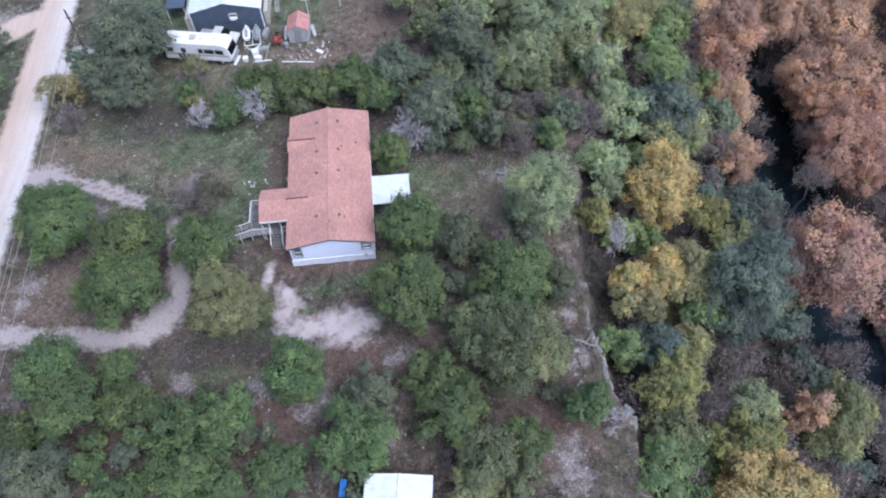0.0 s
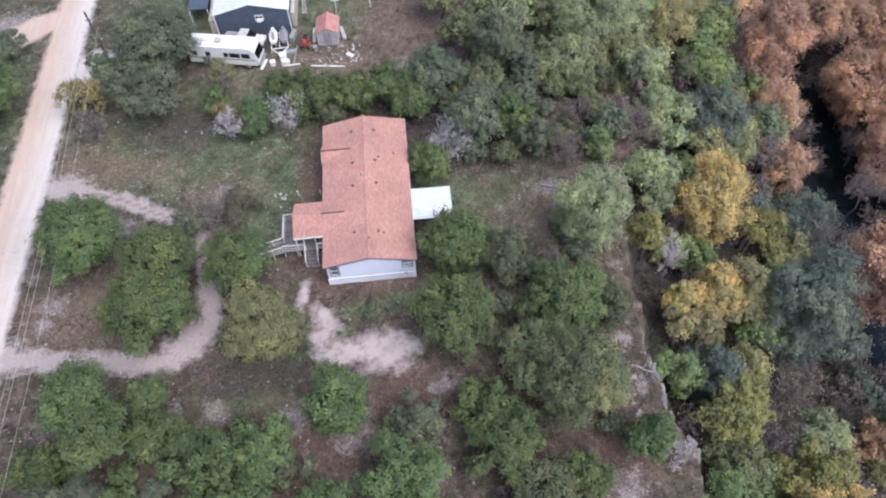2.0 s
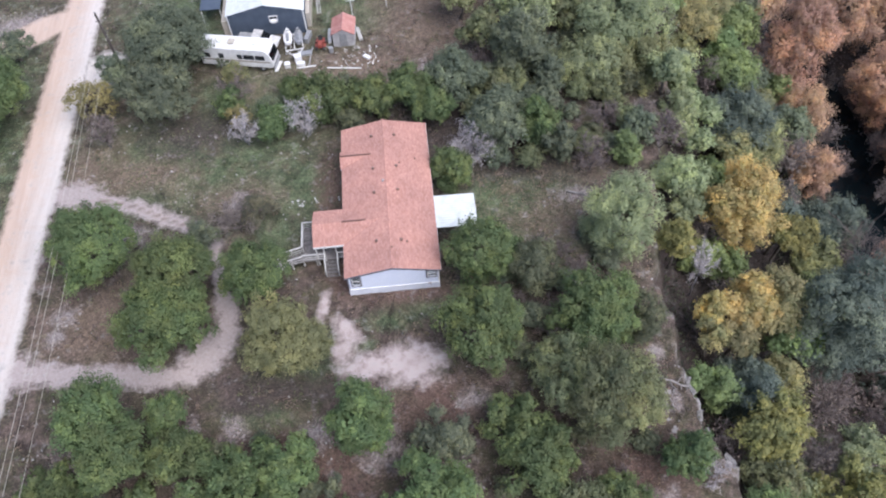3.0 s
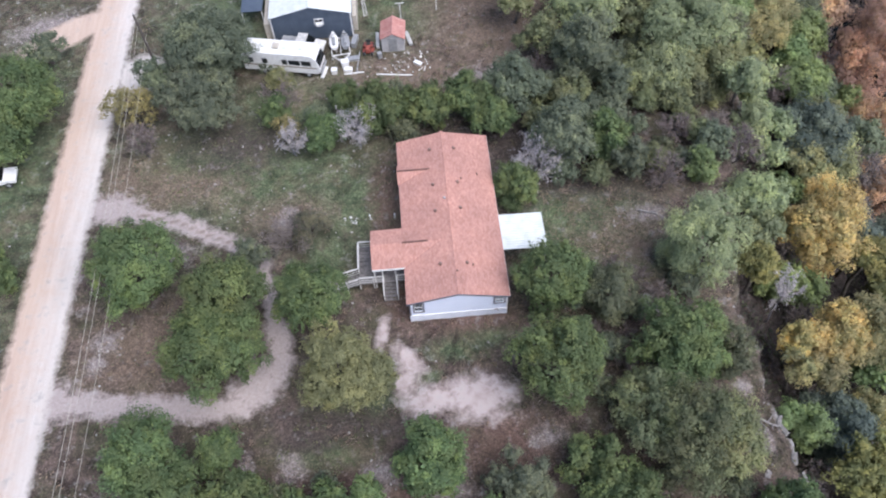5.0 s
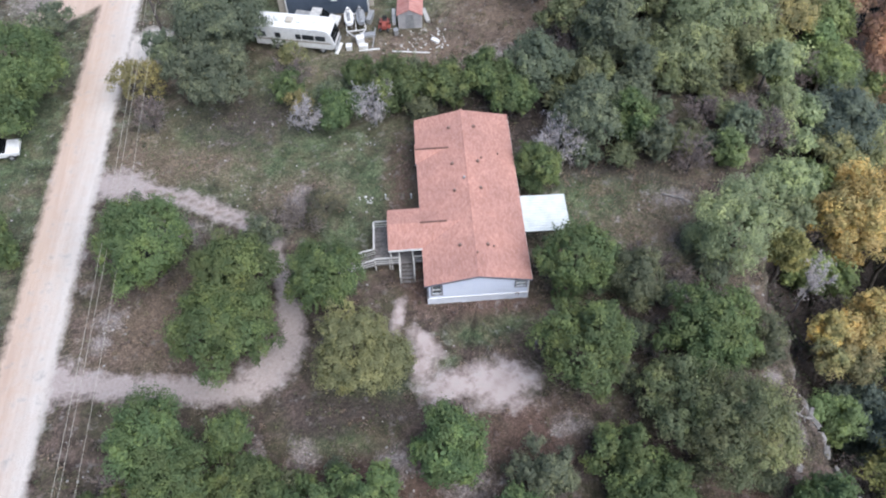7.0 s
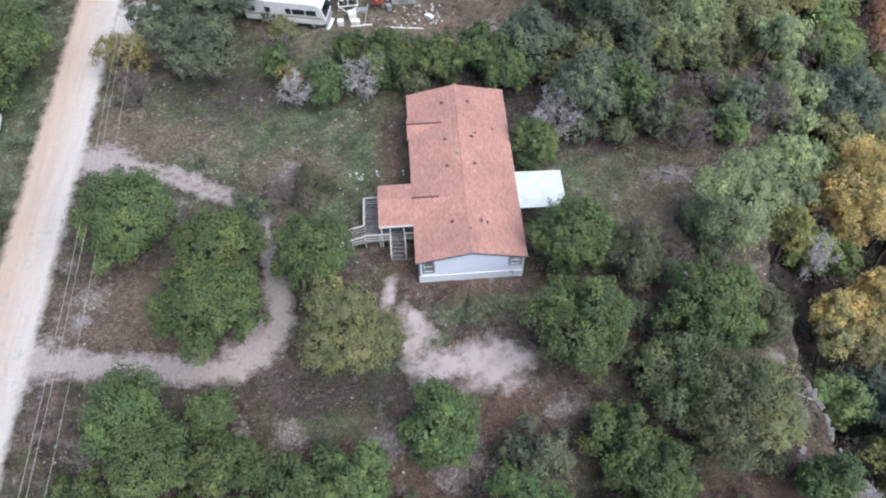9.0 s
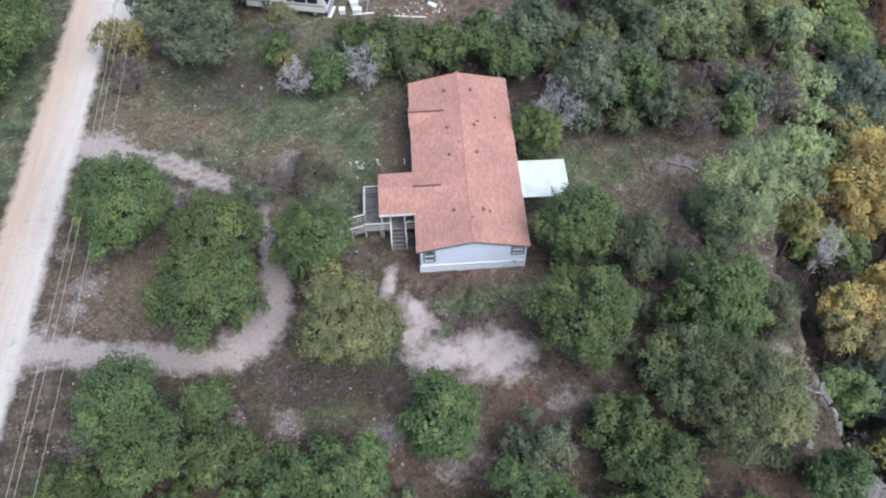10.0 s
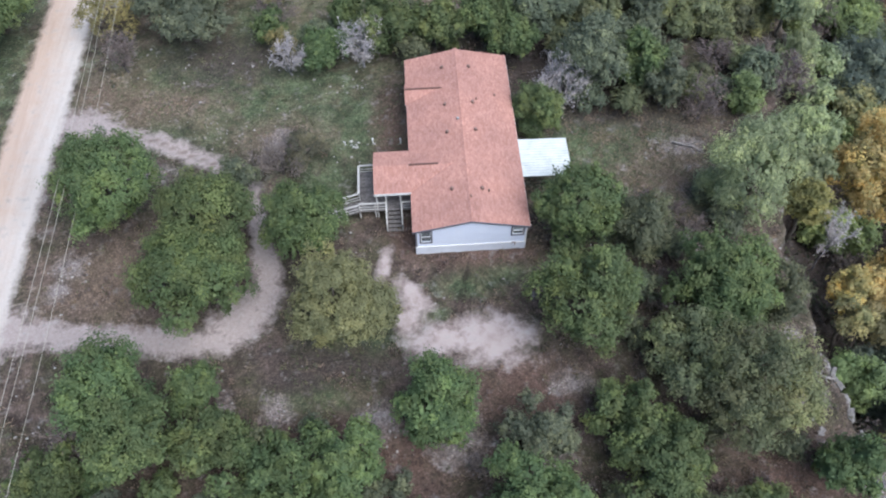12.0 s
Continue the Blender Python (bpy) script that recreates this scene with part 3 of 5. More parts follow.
def crown_points(rng, r, rv, size, cover, lump, fill=1.0):
    """Places and facings of the leaf sprays of a crown round (0, 0, 0): uneven boughs, set with upright tufts of leaves that stand apart."""
    R = np.array((r, r, rv))
    m = int(np.clip((3 + 2.6 * r) * (0.6 + 0.4 * rv / r), 5, 26))
    d = rng.normal(size=(m * 6, 3))
    low = -0.3 if rv < 1.25 * r else -1.1
    d[:, 2] = np.where(d[:, 2] < low, -d[:, 2] * 0.7, d[:, 2])
    d /= np.linalg.norm(d, axis=1, keepdims=True)
    d[0] = (0.1, -0.1, 0.98)
    chosen = [0]
    while len(chosen) < m:  # spread the boughs over the crown, unevenly
        gap = np.min(np.linalg.norm(d[:, None] - d[chosen][None], axis=2), axis=1) * rng.uniform(0.45, 1, len(d))
        chosen.append(int(np.argmax(gap)))
    small = min(r, rv)
    lr = np.append(small * rng.uniform(0.2, 0.44, m), small * 0.5)
    reach = np.minimum(rng.uniform(0.74, 1.12, m), 0.8 + 0.8 * lr[:m] / small)
    lc = np.vstack([d[chosen] * (R * reach[:, None] - lr[:m, None] * 0.92), [(0, 0, -0.08 * rv)]])
    # tufts on the boughs' outer skin
    cl = lump * 1.15 * np.clip(small / 3.2, 0.62, 1.2)
    want = int(2.6 * 4 * math.pi * (lr**2).sum() / (cl * cl)) + 60
    w = rng.choice(m + 1, want, p=lr**2 / (lr**2).sum())
    u = rng.normal(size=(want, 3))
    u /= np.linalg.norm(u, axis=1, keepdims=True)
    skin = lc[w] + u * lr[w][:, None]
    hidden = (skin[:, 2] < -0.86 * rv) | (u[:, 2] < -0.6)
    for k, (a, b) in enumerate(zip(lc, lr)):
        hidden |= (np.linalg.norm(skin - a, axis=1) < b * 0.93) & (w != k)
    skin, u, w = skin[~hidden], u[~hidden], w[~hidden]
    free = len(skin) / want * 4 * math.pi * (lr**2).sum()
    clumps = max(14, min(len(skin) // 2, int(free / (cl * cl * 1.9))))
    radial = skin / (R * R)
    radial /= np.linalg.norm(radial, axis=1, keepdims=True) + 1e-9
    axis = u * 0.75 + radial * 0.35 + (0, 0, 0.42)
    axis /= np.linalg.norm(axis, axis=1, keepdims=True)
    lobe_tone = rng.uniform(-0.2, 0.2, m + 1)
    cr = cl * rng.uniform(0.55, 1.5, clumps)
    stretch = 1 + rng.normal(0, 0.28, (clumps, 3))
    out = axis[:clumps]
    c = skin[:clumps] + out * (cr * rng.uniform(-0.6, 0.6, clumps))[:, None]
    n = int(cover * 1.25 * math.pi * 1.5 * (cr**2).sum() / (size * size * 0.5))
    k = rng.choice(clumps, int(n * 1.5), p=cr**2 / (cr**2).sum())
    v = rng.normal(size=(len(k), 3)) + out[k] * 0.75
    v /= np.linalg.norm(v, axis=1, keepdims=True)
    keep = (v * out[k]).sum(1) > -0.1
    k, v = k[keep][:n], v[keep][:n]
    n = len(k)
    along_axis = (v * out[k]).sum(1)
    far = rng.uniform(0.12, 1.0, n) ** 0.6 + np.where(rng.uniform(0, 1, n) < 0.25, rng.uniform(0, 0.7, n), 0) + 0.45 * np.clip(along_axis, 0, 1) ** 3
    p = c[k] + v * stretch[k] * (cr[k] * far)[:, None]
    nrm = 0.6 * v + 0.35 * out[k] + (0, 0, 0.2) + rng.normal(size=v.shape) * 0.36
    tone = 0.5 + lobe_tone[w[:clumps]][k] + rng.normal(0, 0.19, clumps)[k] + rng.normal(0, 0.05, n)
    # broader sprays below them, which close the crown
    broad = max(0.3, size * 1.9)
    under = int(min(len(skin) - clumps, 1.5 * fill * free / (broad * broad * 0.5)))
    pick = slice(clumps, clumps + under)
    below = lc[w[pick]] + (skin[pick] - lc[w[pick]]) * rng.uniform(0.76, 0.93, (under, 1))
    p = np.vstack([p, below])
    nrm = np.vstack([nrm, u[pick] + rng.normal(size=below.shape) * 0.4])
    nrm /= np.linalg.norm(nrm, axis=1, keepdims=True)
    big = np.concatenate([np.ones(n), np.full(under, broad / size)])
    tone = np.clip(np.concatenate([tone, 0.42 + lobe_tone[w[pick]] + rng.uniform(-0.06, 0.06, under)]), 0, 1)
    return p, nrm, lc[:m] * 0.9, lr[:m] * 0.9, tone, big


def twigs(rng, base, limbs, spread, r):
    """Bare branches as slim tapered slivers: limbs fork into boughs and boughs into twigs."""
    def fork(a, b, per, length, open_):
        k = np.repeat(np.arange(len(a)), per)
        f = rng.uniform(0.3, 1.0, len(k))[:, None]
        start = a[k] + (b[k] - a[k]) * f
        way = b[k] - a[k]
        way /= np.linalg.norm(way, axis=1, keepdims=True) + 1e-9
        way = way + rng.normal(size=way.shape) * open_ + (0, 0, 0.12)
        way /= np.linalg.norm(way, axis=1, keepdims=True)
        return start, start + way * (length * rng.uniform(0.5, 1.2, len(k)))[:, None]

    a0, b0 = np.repeat(np.array([base], float), len(limbs), 0), limbs
    a1, b1 = fork(a0, b0, 9, 0.42 * r, 0.5)
    a2, b2 = fork(a1, b1, 8, 0.24 * r, 0.55)
    a3, b3 = fork(a2, b2, 3, 0.13 * r, 0.6)
    verts = []
    for a, b, w in ((a1, b1, 0.036), (a2, b2, 0.026), (a3, b3, 0.02)):
        side = np.cross(b - a, rng.normal(size=a.shape))
        side /= np.linalg.norm(side, axis=1, keepdims=True) + 1e-9
        wide = w * spread * rng.uniform(0.7, 1.3, (len(a), 1))
        verts.append(np.stack([a - side * wide, a + side * wide, b], 1).reshape(-1, 3))
    v = np.vstack(verts)
    return v, np.arange(len(v)).reshape(-1, 3)


def limb(rng, shape, a, b, r0, r1, bend=0.12, n=6, steps=4):
    a, b = Vector(a), Vector(b)
    off = [Vector(rng.normal(0, bend, 3)) * (b - a).length * 0.5 for _ in range(steps + 1)]
    rings = []
    d = (b - a).normalized()
    s = d.orthogonal().normalized()
    w = d.cross(s)
    for i in range(steps + 1):
        f = i / steps
        p = a.lerp(b, f) + off[i] * math.sin(math.pi * f)
        r = r0 + (r1 - r0) * f
        rings.append([p + (s * math.cos(j * math.tau / n) + w * math.sin(j * math.tau / n)) * r for j in range(n)])
    shape.loft(rings)


SPECIES = {
    # leaf spray size, cover, size of the tufts
    "oak": (0.17, 0.82, 0.37), "olive": (0.155, 0.8, 0.34), "dark": (0.15, 0.7, 0.32), "pale": (0.15, 0.66, 0.34), "sparse": (0.12, 0.4, 0.3), "sparse_oak": (0.14, 0.55, 0.32),
    "willow": (0.175, 0.8, 0.4), "light": (0.165, 0.8, 0.36), "blue": (0.175, 0.75, 0.4), "yellow": (0.165, 0.8, 0.4), "yellow_green": (0.165, 0.8, 0.38),
    "yellow_willow": (0.175, 0.7, 0.38), "yellow_shrub": (0.13, 0.35, 0.3), "cypress": (0.19, 0.7, 0.5), "pink": (0.19, 0.6, 0.5), "bare": (0.13, 0.04, 0.3), "bare_brown": (0.13, 0.07, 0.3),
}
DROOPING = ("willow", "yellow_willow", "blue", "cypress")
LOOKS = {
    "oak": ("oak_tree", "low spreading live oak with dense dark green leaves", "tree"),
    "olive": ("oak_tree", "rounded oak with olive-green leaves on dry ground", "tree"),
    "dark": ("cedar_tree", "dark grey-green cedar with a dense uneven crown", "tree"),
    "pale": ("oak_tree", "wide oak with dull pale green leaves", "tree"),
    "sparse": ("shrub", "thin half-leafless grey-green shrub on dry grass", "shrub"),
    "sparse_oak": ("oak_tree", "thin-leaved greyish oak at the wood's edge", "tree"),
    "willow": ("elm_tree", "tall tree with pale feathery green leaves", "tree"),
    "light": ("elm_tree", "young tree with fresh light green leaves", "tree"),
    "blue": ("elm_tree", "tall tree with blue-green leaves on the river bank", "tree"),
    "yellow": ("elm_tree", "autumn tree with golden yellow and olive leaves", "tree"),
    "yellow_green": ("elm_tree", "autumn tree with bright yellow-green leaves", "tree"),
    "yellow_willow": ("elm_tree", "tree with pale yellowish autumn leaves", "tree"),
    "yellow_shrub": ("shrub", "sparse shrub with yellowing leaves beside the grass", "shrub"),
    "cypress": ("cypress_tree", "tall river cypress with rust-orange autumn needles", "tree"),
    "pink": ("cypress_tree", "river cypress with pinkish red thinning needles", "tree"),
    "bare": ("bare_tree", "leafless shrubby tree with pale grey twigs", "tree"),
    "bare_brown": ("bare_tree", "nearly leafless shrubby tree with brownish twigs", "tree"),
}
count = [0]
GROW = 0.98
placed = []


def tree(kind, x, y, zc, r, rv, coarse=1.0):
    """A tree or shrub whose crown, r wide and rv high to each side, is centred at x, y, zc."""
    grown = GROW * 1.15 if kind == "bare" else GROW
    r, rv = r * grown, rv * grown
    count[0] += 1
    placed.append((x, y, r))
    rng = np.random.default_rng(100 + count[0])
    size, cover, lump = SPECIES[kind]
    size *= coarse * (1.25 if y > 13 or x > 26 else 1.0)
    lump *= coarse**0.4
    name, label, category = LOOKS[kind]
    g = float(land(x, y)) - 0.05
    root = thing(name, pose(x, y, g), label, category)
    lift = zc - g
    wood = Shape()
    bare = kind.startswith("bare")
    tr = 0.022 * r + 0.02 if bare else 0.05 * r + 0.03
    lo = max(0.25 * lift, lift - rv * 0.75)
    p, nrm, c, lr, tone, big = crown_points(rng, r, rv, size, cover, lump, min(1.0, cover) if cover > 0.5 else 0.0)
    p[:, 2] += lift
    c = c + (0, 0, lift)
    keep = p[:, 2] > 0.12
    p, nrm, tone, big = p[keep], nrm[keep], tone[keep], big[keep]
    lean = rng.normal(0, 0.12 * r, 2)
    fork = np.array((lean[0], lean[1], lo))
    limb(rng, wood, (0, 0, -0.1), fork, tr * 1.35, tr, 0.05, 8)
    for q in c:
        limb(rng, wood, fork, q, tr * 0.55, tr * 0.16, 0.1, 5, 3)
    part("trunk", wood, BARK if not bare else LEAVES[kind], root, smooth=True)
    if bare:
        v, q = twigs(rng, fork, fork + (c - fork) * 1.15, 1.0 if coarse < 1.4 else 1.5, r)
        n = len(q)
        v2, q2 = leaf_tris(rng, p, nrm, size * big, 0.5)
        v, q, tone = np.vstack([v, v2]), np.vstack([q, q2 + len(v)]), np.concatenate([rng.uniform(0.2, 0.8, n), tone])
    else:
        hang = 0.6 if kind in DROOPING else 0.0
        v, q = leaf_tris(rng, p, nrm, size * big, np.where(big > 1, 0.95, 0.5 if hang else 0.75), hang)
    crown = new("crown", fast_mesh("crown", v, q, LEAVES[kind]))
    crown.parent = root
    crown.data.attributes.new("clump", "FLOAT", "FACE").data.foreach_set("value", tone.astype(np.float32))
    return root

tree('oak', -26.8, 5.2, 4.0, 4.0, 4.1)
tree('oak', -18.8, 1.7, 3.7, 3.5, 3.7)
tree('oak', -19.9, -2.9, 3.1, 3.9, 3.3)
tree('dark', -18.2, 7.3, 1.6, 1.9, 1.5)
tree('oak', -12.1, 1.3, 3.1, 2.75, 3.0)
tree('olive', -9.7, -5.9, 4.3, 3.5, 4.4)
tree('oak', -24.1, -11.5, 3.7, 3.0, 3.8)
tree('oak', -19.1, -11.0, 2.2, 1.8, 2.2)
tree('oak', -22.1, -14.6, 3.2, 2.8, 3.2)
tree('oak', -27.0, -16.2, 1.9, 2.5, 1.9)
tree('oak', -17.5, -14.8, 2.5, 2.4, 2.4)
tree('oak', -13.9, -16.8, 2.3, 3.1, 2.3)
tree('oak', -9.5, -16.3, 2.1, 2.8, 2.1)
tree('bare_brown', -14.6, 8.5, 1.8, 2.4, 1.7)
tree('sparse', -12.6, 9.8, 1.8, 1.9, 1.7)
tree('oak', -3.3, -13.1, 3.4, 2.8, 3.5)
tree('oak', 7.8, 0.8, 3.7, 3.0, 3.7)
tree('sparse_oak', 12.4, -0.6, 3.0, 2.4, 3.0)
tree('oak', 7.1, -6.6, 3.9, 3.4, 3.9)
tree('oak', 16.6, -5.6, 3.3, 3.7, 3.3)
tree('sparse_oak', 21.1, -6.6, 2.2, 2.2, 2.2)
tree('pale', 13.7, -10.8, 2.7, 3.6, 2.7)
tree('pale', 16.5, -13.9, 4.1, 3.7, 4.2)
tree('oak', 9.0, -14.4, 2.1, 2.8, 2.1)
tree('dark', 3.4, -15.0, 2.0, 2.7, 2.0)
tree('oak', 9.8, -17.7, 2.6, 3.5, 2.6)
tree('oak', 1.5, -19.8, 2.8, 3.7, 2.8)
tree('oak', -4.2, -21.5, 2.1, 2.8, 2.1)
tree('pale', 13.2, -22.8, 2.7, 3.6, 2.7)
tree('oak', 15.7, -21.3, 2.3, 1.9, 2.3)
tree('oak', 21.6, -18.6, 2.7, 2.1, 2.7)
tree('olive', 10.9, -24.9, 1.9, 2.5, 1.9)
tree('dark', -24.0, -19.9, 3.4, 2.7, 3.4)
tree('oak', -11.2, -21.6, 3.0, 4.1, 3.0)
tree('oak', 6.5, 11.9, 2.7, 2.15, 2.7)
tree('bare', 8.4, 14.5, 2.5, 2.5, 2.4)
tree('dark', 11.2, 16.4, 3.7, 3.0, 3.8)
tree('oak', 15.6, 16.2, 3.0, 2.4, 3.0)
tree('dark', 17.5, 14.0, 2.5, 2.0, 2.5)
tree('oak', -5.8, 22.5, 3.4, 2.7, 3.4)
tree('oak', -1.2, 22.8, 2.6, 2.5, 2.6)
tree('oak', 2.8, 23.5, 3.0, 2.4, 3.0)
tree('dark', 7.9, 24.1, 3.0, 3.0, 3.0)
tree('oak', 5.2, 20.8, 2.2, 2.9, 2.2)
tree('bare', -8.0, 20.6, 2.6, 2.1, 2.6)
tree('bare', -14.4, 20.1, 2.0, 1.6, 1.9)
tree('oak', -11.2, 21.1, 1.9, 2.3, 1.9)
tree('yellow_shrub', -15.1, 22.4, 1.6, 1.3, 1.6)
tree('olive', -16.3, 29.6, 1.3, 1.6, 1.4)
tree('bare_brown', -16.0, 26.9, 1.6, 2.3, 1.6)
tree('dark', -29.4, 30.6, 2.4, 1.9, 2.3)
tree('dark', -22.7, 31.5, 4.3, 4.6, 4.4)
tree('dark', -23.4, 25.2, 3.3, 4.1, 3.3)
tree('yellow_shrub', -31.3, 26.2, 2.5, 2.7, 2.5)
tree('bare_brown', -29.1, 21.3, 2.4, 1.9, 2.4)
tree('oak', -42.0, 27.6, 4.0, 4.2, 4.0)
tree('oak', -43.0, 22.8, 3.1, 3.6, 3.1)
tree('dark', -42.0, 36.8, 1.9, 2.4, 1.8)
tree('oak', -40.2, 7.4, 3.0, 2.4, 3.0)
tree('willow', 21.3, 2.6, 4.3, 3.4, 4.3)
tree('bare_brown', 20.3, 12.1, 2.5, 2.0, 2.5)
tree('light', 24.1, 12.4, 2.2, 1.7, 2.2)
tree('bare_brown', 22.7, 17.9, 1.8, 2.0, 1.8)
tree('willow', 29.4, 10.5, -1.0, 2.7, 2.9)
tree('willow', 28.9, 6.6, -0.4, 1.8, 1.3)
tree('yellow', 35.6, 7.7, -2.8, 3.9, 5.3)
tree('yellow_green', 27.1, 2.9, -0.4, 2.1, 2.1)
tree('bare', 29.0, 0.6, -1.2, 1.4, 2.8)
tree('bare', 23.6, -19.6, 0.7, 1.3, 0.9)
tree('willow', 31.4, 19.5, -2.1, 2.5, 4.3)
tree('willow', 22.7, 25.4, 1.6, 3.9, 3.9)
tree('olive', 28.5, 24.9, 0.7, 3.8, 4.0)
tree('willow', 27.1, 30.4, 4.0, 5.3, 4.0)
tree('yellow_willow', 37.7, 35.9, -1.1, 4.2, 3.8)
tree('dark', 15.4, 27.2, 4.4, 3.5, 4.4)
tree('dark', 18.0, 24.0, 2.5, 2.0, 2.5)
tree('light', 41.6, 29.1, -4.9, 3.2, 3.0)
tree('bare_brown', 38.2, 28.3, -4.4, 1.8, 2.9)
tree('blue', 40.2, 21.6, -5.3, 4.5, 3.4)
tree('olive', 41.9, 18.3, -7.2, 3.1, 2.8)
tree('yellow', 32.6, -3.6, -2.0, 2.7, 2.5)
tree('yellow_willow', 30.6, -6.4, -3.0, 2.1, 2.3)
tree('yellow', 29.0, -4.2, -2.4, 1.9, 1.9)
tree('yellow_willow', 28.4, -6.5, -2.4, 2.0, 1.5)
tree('cypress', 51.3, 34.2, -9.6, 4.8, 9.4)
tree('cypress', 51.2, 26.6, -12.6, 3.5, 6.2)
tree('cypress', 70.0, 32.3, -13.2, 8.2, 6.5)
tree('cypress', 66.0, 18.7, -12.3, 6.4, 5.7)
tree('cypress', 64.8, 44.6, -12.1, 5.5, 6.7)
tree('cypress', 73.8, 45.8, -10.9, 5.1, 5.7)
tree('pink', 53.1, -1.3, -6.9, 5.2, 6.8)
tree('blue', 41.3, -4.8, -5.0, 4.4, 8.4)
tree('yellow_green', 40.0, 4.8, -4.0, 2.4, 2.1)
tree('yellow_willow', 35.1, -3.3, -5.3, 2.9, 6.2)
tree('yellow_green', 30.6, -16.0, -1.9, 3.1, 2.6)
tree('pale', 29.6, -19.4, -3.0, 2.7, 2.4)
tree('bare_brown', 34.5, -18.4, -4.5, 2.2, 3.7)
tree('willow', 37.0, -18.2, -2.6, 2.4, 1.9)
tree('yellow_green', 35.8, -21.6, -3.2, 3.4, 2.6)
tree('yellow', 35.8, -25.9, -3.1, 4.7, 3.5)
tree('light', 26.0, -24.8, -3.4, 5.1, 3.8)
tree('cypress', 50.2, 18.2, -11.6, 2.7, 4.2)
tree('blue', 50.3, 10.9, -11.7, 3.1, 3.1)
tree('bare_brown', 58.5, 14.5, -12.0, 2.9, 2.1)
tree('bare_brown', 51.5, 4.0, -13.0, 6.4, 4.8)
tree('bare_brown', 56.6, 27.6, -15.8, 2.3, 2.4)
tree('bare_brown', 56.2, 21.8, -15.8, 2.0, 2.4)
tree('bare_brown', 62.8, 24.0, -15.8, 2.2, 2.6)
tree('bare_brown', 56.8, -4.0, -15.8, 2.4, 2.8)
tree('cypress', 45.0, -17.2, -9.3, 2.0, 4.3)
tree('olive', 48.4, -16.9, -12.5, 3.6, 8.0)
tree('bare_brown', 53.0, -17.0, -10.4, 2.4, 5.3)
tree('blue', 30.4, -10.1, -5.4, 3.1, 2.3)
tree('light', 27.2, -11.5, -2.4, 1.8, 3.1)
tree('blue', 30.4, -12.3, -4.1, 2.4, 4.1)
tree('light', 25.4, -10.7, -2.3, 1.3, 2.8)
tree('olive', 40.2, 15.2, -6.8, 3.1, 2.3)
tree('yellow_willow', 35.3, -9.0, -7.9, 2.3, 4.1)

# the wooded bank and the far side of the river
rng_f = np.random.default_rng(7)


def bank_trees(n, x0, x1, y0, y1, kinds, tops, size, gap):
    for _ in range(n):
        x, y = rng_f.uniform(x0, x1), rng_f.uniform(y0, y1)
        r, k, top = rng_f.uniform(*size), kinds[rng_f.integers(len(kinds))], rng_f.uniform(*tops)
        if all(math.hypot(x - a, y - b) > max(gap, 0.5 * (r + w)) for a, b, w in placed):
            tree(k, x, y, float(land(x, y)) + top - r, r, r * 0.95, 1.9 if x > 60 else 1.45)


bank_trees(260, 27.5, 36, -30, 42, ("dark", "oak", "bare_brown", "olive", "willow", "light"), (4.0, 6.5), (1.6, 2.6), 2.7)
bank_trees(60, 36, 49.5, -30, -9, ("bare_brown", "bare_brown", "bare_brown"), (3.5, 6.0), (1.8, 2.6), 3.2)
bank_trees(260, 36, 49.5, -9, 46, ("willow", "blue", "olive", "bare_brown", "yellow_willow", "blue", "dark", "light"), (6.0, 9.0), (2.2, 3.2), 3.3)
bank_trees(90, 47, 53.5, -28, 44, ("bare_brown", "bare_brown", "dark", "blue"), (2.6, 4.4), (1.3, 2.2), 2.2)
bank_trees(60, 62.5, 68, -30, 62, ("bare_brown", "bare_brown", "cypress", "bare_brown"), (3, 6), (1.5, 2.6), 2.6)
bank_trees(45, 49, 57, -30, -8, ("bare_brown", "bare_brown", "bare_brown", "bare_brown"), (5, 8), (2.0, 3.0), 3.0)
bank_trees(220, 69, 104, -30, 78, ("cypress", "cypress", "cypress", "pink", "bare_brown"), (10, 15), (3.4, 4.8), 4.6)
bank_trees(120, 34, 54, 44, 66, ("cypress", "dark", "bare_brown", "yellow_willow"), (7, 11), (2.8, 4.0), 4.0)
bank_trees(110, 9, 31, 31, 50, ("pale", "olive", "willow", "willow"), (5.0, 7.5), (2.2, 3.2), 3.4)


def thicket(n, x0, x1, y0, y1, kinds, size, gap):
    """Small shrubs between the trees."""
    for _ in range(n):
        x, y = rng_f.uniform(x0, x1), rng_f.uniform(y0, y1)
        r, k = rng_f.uniform(*size), kinds[rng_f.integers(len(kinds))]
        if all(math.hypot(x - a, y - b) > max(gap, 0.5 * (r + w)) for a, b, w in placed):
            tree(k, x, y, r * 0.85, r, r * rng_f.uniform(0.8, 1.1))


thicket(300, 9, 28, 13.5, 31, ("dark", "pale", "bare_brown", "pale", "sparse_oak"), (1.2, 2.0), 1.9)
thicket(110, 9.5, 21, -9, 4, ("sparse_oak", "oak", "bare_brown", "dark"), (0.8, 1.5), 1.8)
thicket(110, -28, -5, -28, -13.5, ("oak", "sparse_oak", "dark", "oak", "bare_brown"), (0.9, 1.7), 1.9)
thicket(80, -5, 19, -28, -15.5, ("oak", "sparse_oak", "dark", "bare_brown", "bare_brown"), (0.8, 1.4), 2.6)
thicket(26, -17, 9, 19.5, 26.5, ("dark", "oak", "sparse_oak"), (1.1, 1.8), 2.0)
thicket(14, -29, -17, 22, 36, ("dark", "oak", "bare_brown"), (1.2, 2.0), 2.4)
